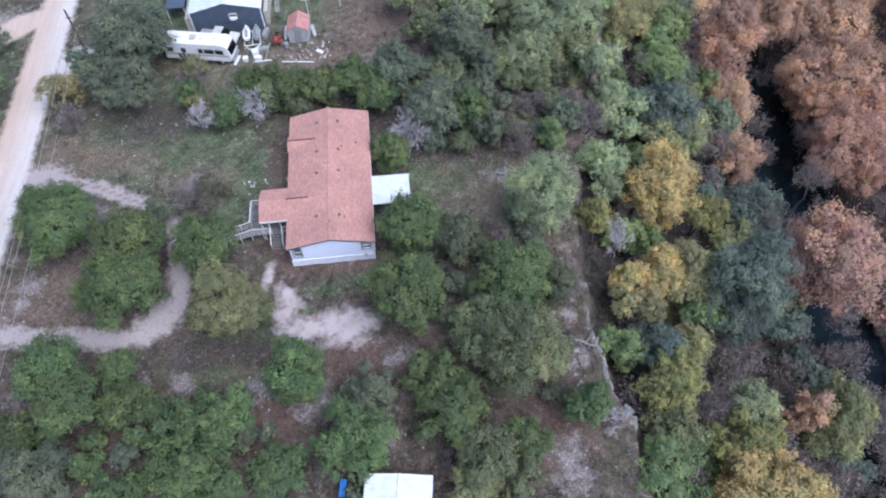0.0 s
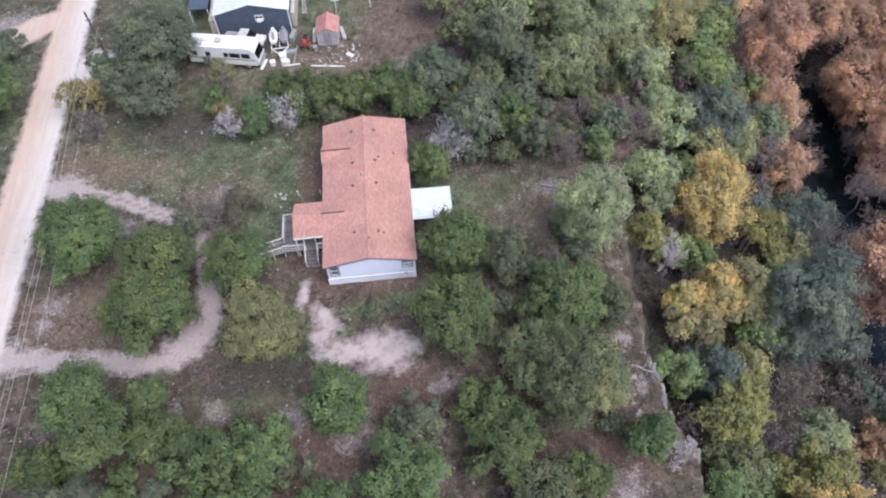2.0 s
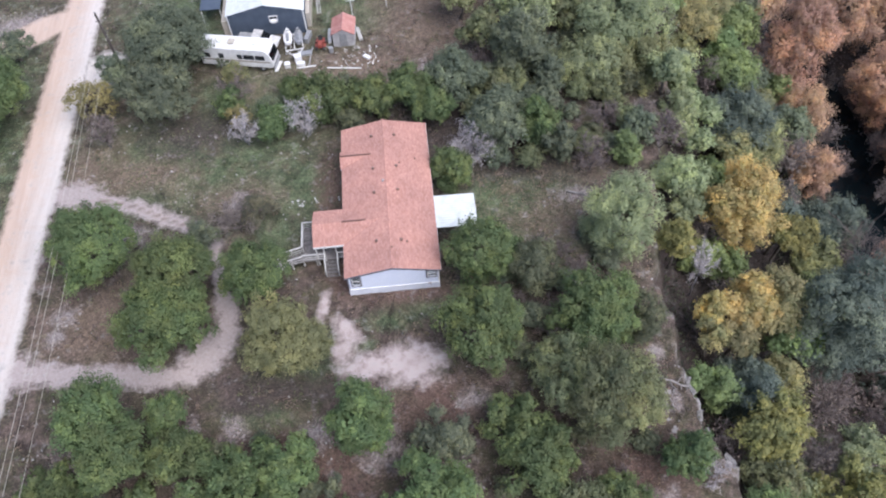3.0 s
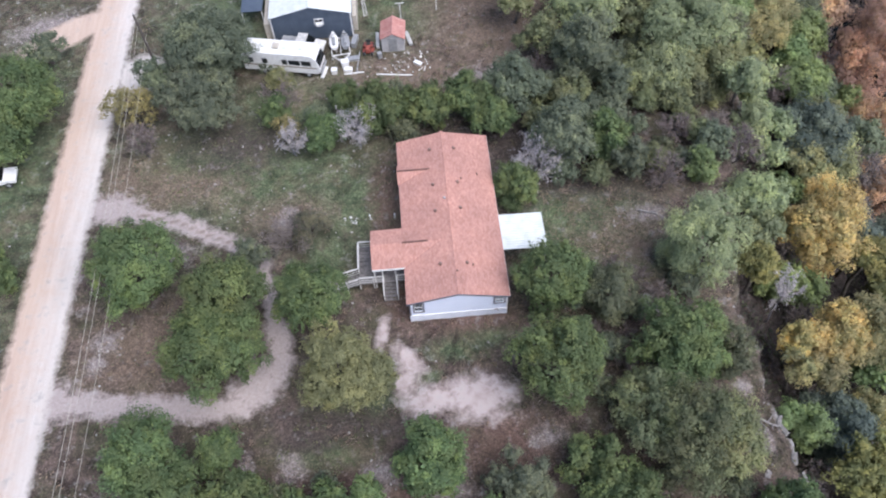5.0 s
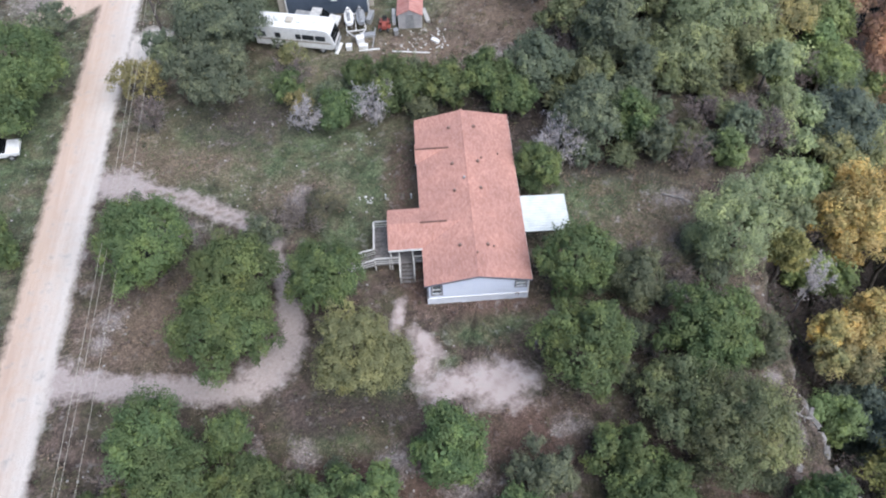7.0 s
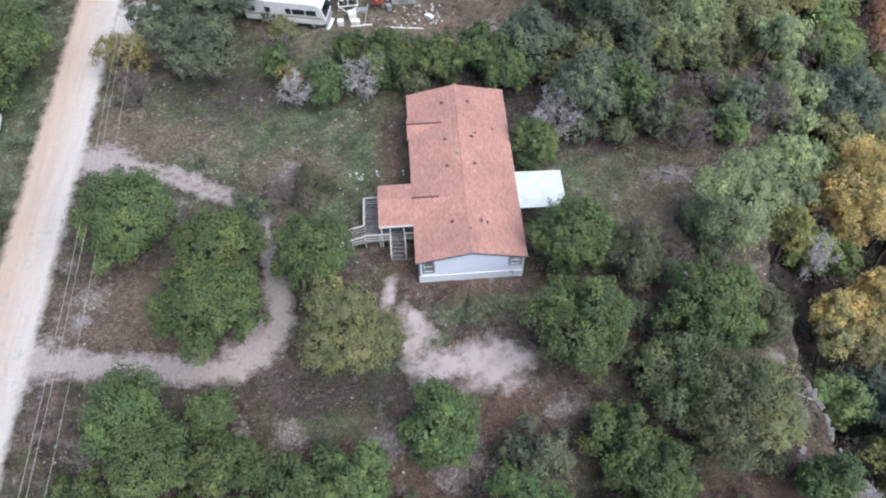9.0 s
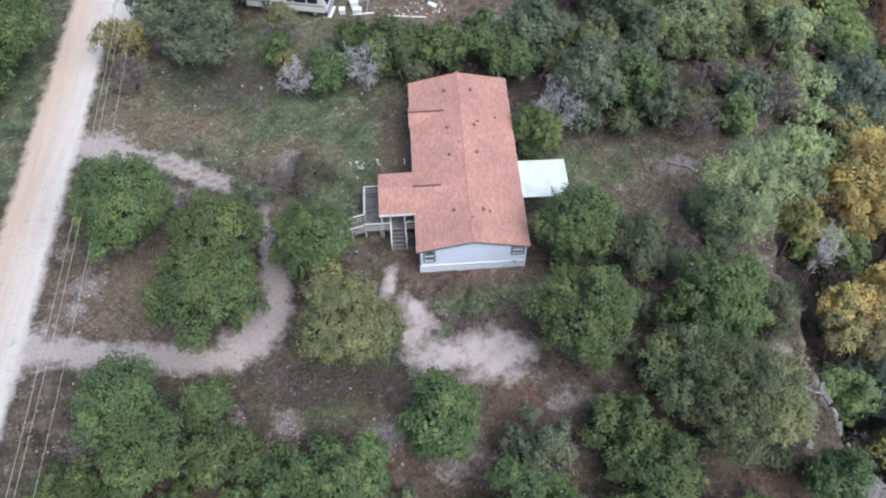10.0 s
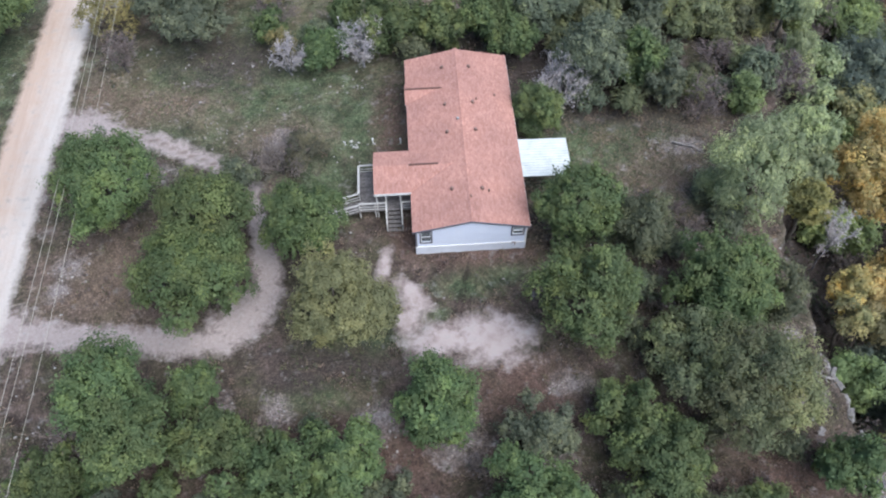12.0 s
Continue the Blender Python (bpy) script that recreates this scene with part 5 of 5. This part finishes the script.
def hull(name, m, label, length, width, mat):
    b = thing(name, m, label, "watercraft")
    rings = []
    for f, wd, keel, top in ((-1, 0.75, 0.1, 0.5), (-0.5, 1, 0.0, 0.5), (0.2, 0.95, 0.0, 0.52), (0.7, 0.6, 0.12, 0.56), (1, 0.08, 0.35, 0.62)):
        x, w = f * length / 2, wd * width / 2
        rings.append([(x, -w, top), (x, -w * 0.8, keel + 0.15), (x, 0, keel), (x, w * 0.8, keel + 0.15), (x, w, top), (x, 0, top + 0.06)])
    part("hull", Shape().loft(rings), mat, b)
    part("seat", Shape().loft([[(-length * 0.4, -0.18, 0.5), (length * 0.1, -0.2, 0.5), (length * 0.1, 0.2, 0.5), (-length * 0.4, 0.18, 0.5)], [(-length * 0.38, -0.12, 0.85), (length * 0.06, -0.14, 0.8), (length * 0.06, 0.14, 0.8), (-length * 0.38, 0.12, 0.85)]]), GREY_METAL, b, "grey seat", 0.03)
    part("cowl", Shape().loft([[(length * 0.08, -0.25, 0.5), (length * 0.4, -0.15, 0.55), (length * 0.4, 0.15, 0.55), (length * 0.08, 0.25, 0.5)], [(length * 0.1, -0.15, 1.0), (length * 0.2, -0.1, 1.0), (length * 0.2, 0.1, 1.0), (length * 0.1, 0.15, 1.0)]]), mat, b, bevel=0.03)
    part("handlebar", Shape().beam((length * 0.12, -0.35, 1.03), (length * 0.12, 0.35, 1.03), 0.05, 0.05), RUBBER, b)


trailer = thing("boat_trailer", pose(-9.9, 35.0, 0, 0, 0, 95), "white double watercraft trailer with a looped frame", "trailer")
tf = Shape()
for a, b in (((-1.2, -1.0), (1.6, -1.0)), ((-1.2, 1.0), (1.6, 1.0)), ((-1.2, 0), (1.6, 0)), ((-1.2, -1.0), (-1.2, 1.0)), ((1.6, -1.0), (1.6, 1.0)), ((-1.2, -1.0), (-2.3, -0.1)), ((-1.2, 1.0), (-2.3, 0.1)), ((-2.2, 0), (-2.9, 0))):
    tf.beam((*a, 0.45), (*b, 0.45), 0.08, 0.08)
part("frame", tf, WHITE, trailer)
for y in (-1.1, 1.1):
    wheel(trailer, 0.5, y, 0.28, 0.16)
for dx, mat, lb in ((-0.62, WHITE, "white personal watercraft on a trailer"), (0.62, GREY_METAL, "grey and white personal watercraft on a trailer")):
    hull("watercraft", pose(-9.95 + dx, 35.7, 0.48, 0, 0, 95), lb, 2.6, 1.0, mat)

tractor = thing("tractor", pose(-6.8, 34.6, 0, 0, 0, -95), "small red lawn tractor among yard clutter", "tractor")
part("hood", Shape().loft([[(0.1, -0.3, 0.4), (0.9, -0.26, 0.4), (0.9, 0.26, 0.4), (0.1, 0.3, 0.4)], [(0.12, -0.26, 0.95), (0.82, -0.2, 0.85), (0.82, 0.2, 0.85), (0.12, 0.26, 0.95)]]), RED_PAINT, tractor, bevel=0.04)
part("fender", Shape().box(-0.75, 0.0, -0.55, 0.55, 0.5, 0.62), RED_PAINT, tractor, bevel=0.05)
part("seat", Shape().box(-0.55, -0.15, -0.25, 0.25, 0.62, 0.75).box(-0.6, -0.5, -0.25, 0.25, 0.75, 1.1), RUBBER, tractor, "black seat", 0.04)
part("steering_wheel", Shape().tube((0.05, 0, 1.0), (0.02, 0, 1.03), 0.2, 0.2, 12), RUBBER, tractor)
part("mower_deck", Shape().box(-0.3, 0.5, -0.65, 0.65, 0.12, 0.3), RED_PAINT, tractor, bevel=0.05)
for x, y, r in ((-0.5, -0.5, 0.32), (-0.5, 0.5, 0.32), (0.7, -0.42, 0.2), (0.7, 0.42, 0.2)):
    wheel(tractor, x, y, r, 0.24)


# yard clutter
def crate(x, y, w, d, h, turn, mat, label, name="storage_box"):
    c = thing(name, pose(x, y, 0, 0, 0, turn), label, "box")
    part("body", Shape().box(-w / 2, w / 2, -d / 2, d / 2, -0.03, h), mat, c, bevel=0.02)
    part("lid", Shape().box(-w / 2 - 0.02, w / 2 + 0.02, -d / 2 - 0.02, d / 2 + 0.02, h, h + 0.05), mat, c, bevel=0.015)


crate(-9.4, 32.4, 0.8, 0.7, 0.75, 10, WHITE, "white plastic storage box in the yard")
crate(-10.6, 31.5, 0.6, 0.6, 0.5, 0, WHITE, "white plastic storage box in the yard")
crate(-1.5, 31.8, 0.9, 0.45, 0.25, -40, WHITE, "white metal appliance panel lying flat")
crate(-8.5, 33.3, 1.3, 0.6, 0.3, 5, GREY_METAL, "grey metal cabinet lying in the yard")
crate(-9.1, 31.6, 0.9, 0.5, 0.35, -5, WHITE, "white metal box lying in the yard")
crate(-8.3, 36.0, 0.5, 1.6, 0.6, -15, GREY_METAL, "grey metal frame box behind the trailer")
crate(-2.3, 36.0, 0.4, 2.2, 0.2, 12, DEBRIS, "white panels stacked beside the shed")
crate(-5.75, 36.0, 0.35, 2.4, 0.25, 0, DEBRIS, "white panels stacked beside the shed")
crate(-5.6, 33.4, 0.45, 0.45, 0.6, 20, GREY_METAL, "grey metal drum box by the shed")
crate(0.55, -23.1, 0.5, 1.4, 1.2, -7, BLUE, "upright blue plastic tank beside the shed", "water_tank")


def plank(x0, y0, x1, y1, mat, label, w=0.16):
    p = part("plank", Shape().beam((x0, y0, 0.05), (x1, y1, 0.05), w, 0.1), mat, bevel=0.01)
    tagged(p, label, "plank")


plank(-6.1, 30.7, -2.2, 30.1, WHITE, "long pale plank lying on the ground", 0.14)
plank(-11.45, 32.5, -11.95, 30.8, WHITE, "pale board lying beside the motorhome", 0.4)
plank(-9.6, 31.1, -7.4, 31.2, WHITE, "pale plank lying on bare soil", 0.14)
plank(-44.5, 23.5, -42.3, 24.1, GREY_WOOD, "grey fallen pole on the grass", 0.2)
plank(-7.8, 34.5, -8.2, 31.2, GREY_METAL, "grey pipe lying across the yard", 0.1)

for x, y in ((-7.3, 11.32), (-4.98, 11.2)):
    c = thing("cleanout_pipe", pose(x, y, 0), "short white plastic pipe standing in the grass", "pipe")
    part("pipe", Shape().tube((0, 0, -0.1), (0, 0, 0.55), 0.06, 0.06, 10), WHITE, c)
    part("cap", Shape().tube((0, 0, 0.55), (0, 0, 0.62), 0.075, 0.075, 10), WHITE, c)


def ladder(x, y, turn, length):
    """A ladder lying flat."""
    t = thing("ladder", pose(x, y, 0.03, 0, 0, turn), "pale ladder lying on the grass beside the garage", "ladder")
    for side in (-0.2, 0.2):
        part("rail", Shape().beam((0, side, 0.04), (length, side, 0.04), 0.05, 0.09), DEBRIS, t)
    for i in range(int(length / 0.3)):
        part("rung", Shape().beam((0.15 + 0.3 * i, -0.2, 0.05), (0.15 + 0.3 * i, 0.2, 0.05), 0.05, 0.05), DEBRIS, t)


ladder(-7.0, 40.4, 95, 3.6)
for x, y in ((-3.0, 39.8), (1.2, 40.6)):
    post = thing("line_post", pose(x, y, 0), "thin white washing-line post standing in grass", "post")
    part("upright", Shape().tube((0, 0, -0.2), (0, 0, 2.0), 0.045, 0.04, 8), WHITE, post)
    part("crossbar", Shape().beam((-0.5, 0, 2.0), (0.5, 0, 2.0), 0.06, 0.06), WHITE, post)


# ---- utility line ----
pole = thing("utility_pole", pose(-29.75, 33.5, 0), "dark wooden utility pole beside the road", "pole")
part("shaft", Shape().tube((0, 0, -0.3), (0, 0, 8.0), 0.17, 0.11, 12), POLE_WOOD, pole, smooth=False)
part("insulator", Shape().tube((0, 0, 8.0), (0, 0, 8.2), 0.06, 0.04, 8), GREY_METAL, pole)
part("bracket", Shape().beam((-0.35, 0, 6.9), (0.3, 0, 6.9), 0.08, 0.1).beam((0, 0, 5.55), (0.55, 0, 5.55), 0.08, 0.1), POLE_WOOD, pole)
pole2 = copy_thing(pole, pose(-27.4, -44, 1.5))
part("base", Shape().tube((0, 0, -1.8), (0, 0, -0.2), 0.2, 0.17, 12), POLE_WOOD, pole2)
line = thing("power_line", pose(-29.75, 33.5, 7.6), "three thin overhead wires above the roadside", "power line")
for dx, z1, x2, z2, sag in ((-0.23, 7.0, -27.33, 9.6, 1.55), (0.0, 6.75, -27.45, 9.1, 1.99), (0.45, 5.6, -27.46, 7.0, 2.1)):
    s = Shape()
    a, b = Vector((dx, 0, z1 - 7.6)), Vector((x2 + 29.75, -77.5, z2 - 7.6))
    n = 24
    pts = [a.lerp(b, i / n) - Vector((0, 0, sag * 4 * (i / n) * (1 - i / n))) for i in range(n + 1)]
    rings = [[p + Vector((0.014 * math.cos(k), 0, 0.014 * math.sin(k))) for k in (0, 2.1, 4.2)] for p in pts]
    s.loft(rings)
    part("wire", s, WIRE, line)


# ---- rocks and fallen wood ----
def rock_mesh(seed, rough=0.25, stone=None):
    rng = np.random.default_rng(seed)
    bm = bmesh.new()
    bmesh.ops.create_cube(bm, size=1.7)
    bmesh.ops.subdivide_edges(bm, edges=bm.edges, cuts=2, use_grid_fill=True)
    off = rng.uniform(0, 50, 3)
    for v in bm.verts:
        k = (0.55 + 0.45 / max(0.6, v.co.length)) * (1 + rough * noise.noise(v.co * 1.4 + Vector(off)) + 0.15 * noise.noise(v.co * 4 + Vector(off)))
        v.co = Vector((round(v.co.x * k * 2.4) / 2.4 * 0.5 + v.co.x * k * 0.5, v.co.y * k, max(-0.6, min(0.6, v.co.z * k))))
    me = bpy.data.meshes.new("rock")
    bm.to_mesh(me)
    bm.free()
    me.materials.append(stone or LIMESTONE)
    return me


LEDGE = surface("weathered_limestone", (0.1, 0.095, 0.09), (0.27, 0.255, 0.245), 1.6, 0.95, 0, 9, 0.6, 0.3)
ROCKS = [rock_mesh(i) for i in range(5)]
LEDGES = [rock_mesh(i + 9, 0.5, LEDGE) for i in range(5)]


def rock(x, y, sx, sy, sz, turn, k, label="pale limestone boulder on the bluff edge", lift=0.0):
    ob = new("rock", (LEDGES if "slab" in label else ROCKS)[k % 5])
    ob.matrix_basis = pose(x, y, float(land(x, y)) + sz * 0.25 + lift, 0, 0, turn) @ Matrix.Diagonal((sx, sy, sz, 1))
    tagged(ob, label, "rock", "rocks along the bluff")


rng_r = np.random.default_rng(11)
for i in range(15):
    y = -19.0 + i * 0.75
    lip = lambda v: float(np.interp(v, CLIFF_Y, CLIFF_X)) + 0.28 * math.sin(v * 0.9) + 0.16 * math.sin(v * 2.3 + 1)
    way = math.degrees(math.atan2(lip(y - 0.4) - lip(y + 0.4), 0.8))
    if i in (1, 4, 6, 9, 10):
        rock(lip(y) - 0.12 + rng_r.normal(0, 0.07), y, rng_r.uniform(0.16, 0.3), rng_r.uniform(0.4, 0.68), rng_r.uniform(0.14, 0.24), way + rng_r.normal(0, 9), i, "pale limestone slab along the bluff edge", -0.05)
for i in range(16):
    rock(21.9 + rng_r.normal(0, 0.35), -15.5 + i * 0.36 + rng_r.normal(0, 0.4), rng_r.uniform(0.06, 0.26), rng_r.uniform(0.06, 0.26), rng_r.uniform(0.05, 0.18), rng_r.uniform(0, 180), i, "small white limestone rock on the bench")
for i in range(12):
    rock(16.2 + rng_r.normal(0, 0.8), -0.3 + rng_r.normal(0, 0.7), rng_r.uniform(0.15, 0.4), rng_r.uniform(0.15, 0.4), rng_r.uniform(0.12, 0.25), rng_r.uniform(0, 180), i, "grey limestone rubble in a heap")


def fallen(x0, y0, x1, y1, r, seed, label):
    rng = np.random.default_rng(seed)
    t = thing("fallen_log", pose(x0, y0, float(land(x0, y0))), label, "log")
    s = Shape()
    dx, dy = x1 - x0, y1 - y0
    dz = max(float(land(x1, y1)), -0.5) - float(land(x0, y0))
    limb(rng, s, (0, 0, r), (dx, dy, dz + r), r, r * 0.45, 0.05, 8, 6)
    part("stem", s, BARK_GREY, t, smooth=True)
    for _ in range(5):
        f = rng.uniform(0.3, 0.95)
        b = Shape()
        limb(rng, b, (dx * f, dy * f, dz * f + r), (dx * f + rng.normal(0, 0.7), dy * f + rng.normal(0, 0.7), dz * f + r + rng.uniform(0.1, 0.5)), r * 0.4, r * 0.12, 0.1, 5)
        part("branch", b, BARK_GREY, t, smooth=True)


BARK_GREY = surface("weathered_log", (0.18, 0.165, 0.16), (0.34, 0.32, 0.31), 3, 0.9, 0, 14, 0.5)
fallen(20.3, -10.5, 23.9, -12.0, 0.16, 5, "weathered grey fallen tree lying across the bluff")
fallen(17.6, 9.6, 19.4, 9.0, 0.12, 6, "pale fallen branch on the dry grass")
fallen(15.2, -0.6, 17.2, 0.8, 0.12, 7, "grey fallen branches on a rubble heap")


# ---- ground cover ----
def scatter(name, material, spots, label, category, size, tall, per):
    """Small upright blades or sprays at the given spots, as one uncounted cover."""
    rng = np.random.default_rng(len(spots))
    n = len(spots)
    base = np.repeat(spots, per, 0) + rng.normal(0, size * 0.6, (n * per, 2))
    z = land(base[:, 0], base[:, 1])
    m = len(base)
    turn = rng.uniform(0, math.tau, m)
    lean = rng.uniform(-0.9, 0.9, (m, 2)) * tall
    h = rng.uniform(0.12, 0.5, m) * tall
    w = size * rng.uniform(0.3, 0.8, m)
    d = np.stack([np.cos(turn) * w, np.sin(turn) * w], -1)
    p = np.column_stack([base, z])
    tip = np.column_stack([base + lean, z + h])
    o = np.column_stack([d, np.zeros(m)])
    v = np.stack([p - o, p + o, tip], 1).reshape(-1, 3)
    ob = new(name, fast_mesh(name, v, np.arange(3 * m).reshape(-1, 3), material))
    ob.data.attributes.new("clump", "FLOAT", "FACE").data.foreach_set("value", np.repeat(rng.uniform(0.2, 0.8, n), per).astype(np.float32))
    tagged(ob, label, category, kind="stuff")


def spots(seed, n, x0, x1, y0, y1, want, avoid=("road", "drive", "sand")):
    rng = np.random.default_rng(seed)
    p = np.column_stack([rng.uniform(x0, x1, n), rng.uniform(y0, y1, n)])
    q = patches(p[:, 0], p[:, 1])
    clump = np.array([noise.noise(Vector((x * 0.35, y * 0.35, 3.0))) for x, y in p])
    ok = (rng.uniform(0, 1, n) < np.clip(want(q) + clump * 0.6, 0, 1))
    for a in avoid:
        ok &= q[a] < 0.45
    ok &= ~((np.abs(p[:, 0]) < 4.2) & (p[:, 1] > 0) & (p[:, 1] < 17.9))
    ok &= p[:, 0] < np.interp(p[:, 1], CLIFF_Y, CLIFF_X) - 0.3
    return p[ok]


scatter("grass", GRASS, spots(21, 30000, -52, 24, -14, 48, lambda q: q["grass"] * 1.1 - 0.05), "short dry green and straw-coloured grass", "grass", 0.06, 0.22, 6)
scatter("dry_grass", DRY_GRASS, spots(23, 9000, 5, 24, -1, 14, lambda q: 0.5), "tall dry brown grass behind the house", "grass", 0.06, 0.16, 7)
scatter("undergrowth", BRUSH, spots(22, 5000, -30, 25, -32, -9, lambda q: 0.45 - q["grass"] * 1.3 - q["brown"]), "low leafless brown brush and dead stems", "undergrowth", 0.04, 0.22, 5)


def bushlets(name, material, p, size, per, leaf, label, seed):
    """Low knee-high bushes and weeds, too many to count."""
    rng = np.random.default_rng(seed)
    n = len(p)
    r = rng.uniform(*size, n)
    k = np.repeat(np.arange(n), per)
    u = rng.normal(size=(len(k), 3))
    u[:, 2] = np.abs(u[:, 2])
    u /= np.linalg.norm(u, axis=1, keepdims=True)
    q = np.column_stack([p, land(p[:, 0], p[:, 1])])[k] + u * (r[k] * rng.uniform(0.3, 1.1, len(k)))[:, None] * (1, 1, 0.7) + (0, 0, 0.04)
    nrm = u + rng.normal(size=u.shape) * 0.5
    nrm /= np.linalg.norm(nrm, axis=1, keepdims=True)
    v, f = leaf_quads(rng, q, nrm, leaf, 0.5)
    ob = new(name, fast_mesh(name, v, f, material))
    ob.data.attributes.new("clump", "FLOAT", "FACE").data.foreach_set("value", rng.uniform(0, 1, n)[k].astype(np.float32))
    tagged(ob, label, "undergrowth", kind="stuff")


bushlets("undergrowth", BRUSH, spots(41, 7000, -33, 25, -32, 45, lambda q: 0.35 - q["grass"] * 0.7), (0.25, 0.75), 20, 0.17, "low leafless brown brush under the trees", 41)
bushlets("undergrowth", BRUSH, spots(47, 1500, 5, 24.5, -24, -3, lambda q: 0.45), (0.3, 0.7), 22, 0.13, "mauve-brown leafless brush on the bluff bench", 47)
bushlets("weeds", LEAVES["sparse_oak"], spots(42, 3000, -46, 25, -32, 45, lambda q: 0.25 - q["grass"] * 0.2 + q["brown"] * 0.25), (0.2, 0.55), 16, 0.15, "low grey-green weeds and saplings", 42)
rng_b = np.random.default_rng(43)
bank = np.column_stack([rng_b.uniform(25, 56, 2400), rng_b.uniform(-32, 66, 2400)])
bank = bank[bank[:, 0] > np.interp(bank[:, 1], CLIFF_Y, CLIFF_X) + 1.5]
bushlets("bank_undergrowth", BANK_GREEN_SHADED, bank[::2], (0.7, 1.7), 26, 0.36, "dense green undergrowth on the river bank, darkened for ravine shade", 44)
bushlets("bank_undergrowth", BANK_BROWN_SHADED, bank[1::2], (0.6, 1.4), 20, 0.32, "dense brown undergrowth on the river bank, darkened for ravine shade", 45)
far = np.column_stack([rng_b.uniform(65, 105, 1500), rng_b.uniform(-32, 78, 1500)])
bushlets("bank_undergrowth", LEAVES["bare_brown"], far, (0.8, 1.8), 26, 0.36, "brown undergrowth below the far trees", 46)


def litter(seed, n, material, size, name, label, category, want, x0=-50, x1=25, y0=-30, y1=46):
    """Loose stones or scraps lying about, too many to count."""
    rng = np.random.default_rng(seed)
    p = spots(seed, n, x0, x1, y0, y1, want, ("road",))
    z = land(p[:, 0], p[:, 1])
    n = len(p)
    s = size * rng.uniform(0.4, 1.5, n) ** 1.5
    cube = np.array([(-1, -1, -1), (1, -1, -1), (1, 1, -1), (-1, 1, -1), (-0.6, -0.6, 1), (0.7, -0.5, 1), (0.6, 0.7, 1), (-0.7, 0.5, 1)], float)
    a = rng.uniform(0, math.tau, n)
    v = cube[None] * rng.uniform(0.6, 1.2, (n, 8, 3)) * s[:, None, None] * (1, 0.75, 0.4)
    x = v[..., 0] * np.cos(a)[:, None] - v[..., 1] * np.sin(a)[:, None]
    y = v[..., 0] * np.sin(a)[:, None] + v[..., 1] * np.cos(a)[:, None]
    v = np.stack([x + p[:, :1], y + p[:, 1:], v[..., 2] + (z + s * 0.2)[:, None]], -1).reshape(-1, 3)
    f = np.array([(3, 2, 1, 0), (4, 5, 6, 7), (0, 1, 5, 4), (1, 2, 6, 5), (2, 3, 7, 6), (3, 0, 4, 7)])
    q = (f[None] + 8 * np.arange(n)[:, None, None]).reshape(-1, 4)
    ob = new(name, fast_mesh(name, v, q, material))
    tagged(ob, label, category, kind="stuff")


litter(31, 6000, LIMESTONE, 0.08, "stones", "small pale limestone stones scattered over the soil", "stones", lambda q: q["pale"] * 1.3 + 0.06)
litter(35, 70, LIMESTONE, 0.06, "stones", "white stones lying in the dry grass", "stones", lambda q: 0.35, -22, -18, 12, 15)
litter(36, 60, LIMESTONE, 0.06, "stones", "white stones lying in the grass below the shrubs", "stones", lambda q: 0.3, -10, -5.5, 17, 19.5)
litter(32, 80, DEBRIS, 0.085, "debris", "pale scraps of rubbish strewn about the yard", "debris", lambda q: 0.8, -5.2, -0.2, 30.6, 33.8)
litter(37, 50, DEBRIS, 0.08, "debris", "pale scraps of rubbish round the trailer", "debris", lambda q: 0.7, -11, -5, 30.4, 36)
litter(33, 60, DEBRIS, 0.1, "debris", "white scraps lying in the grass", "debris", lambda q: 0.4, -10.2, -8.2, 10.9, 11.8)
litter(38, 40, DEBRIS, 0.075, "debris", "white scraps of litter along the roadside", "debris", lambda q: 0.3, -32.5, -29.5, -16, 2)
litter(39, 260, LIMESTONE, 0.07, "stones", "pale stones and straw lumps in the dry grass", "stones", lambda q: 0.3, -32, -5, 9, 24)
litter(34, 500, LIMESTONE, 0.05, "stones", "pale rubble over a bare brown field", "stones", lambda q: 0.3, -2, 16, 27, 46)
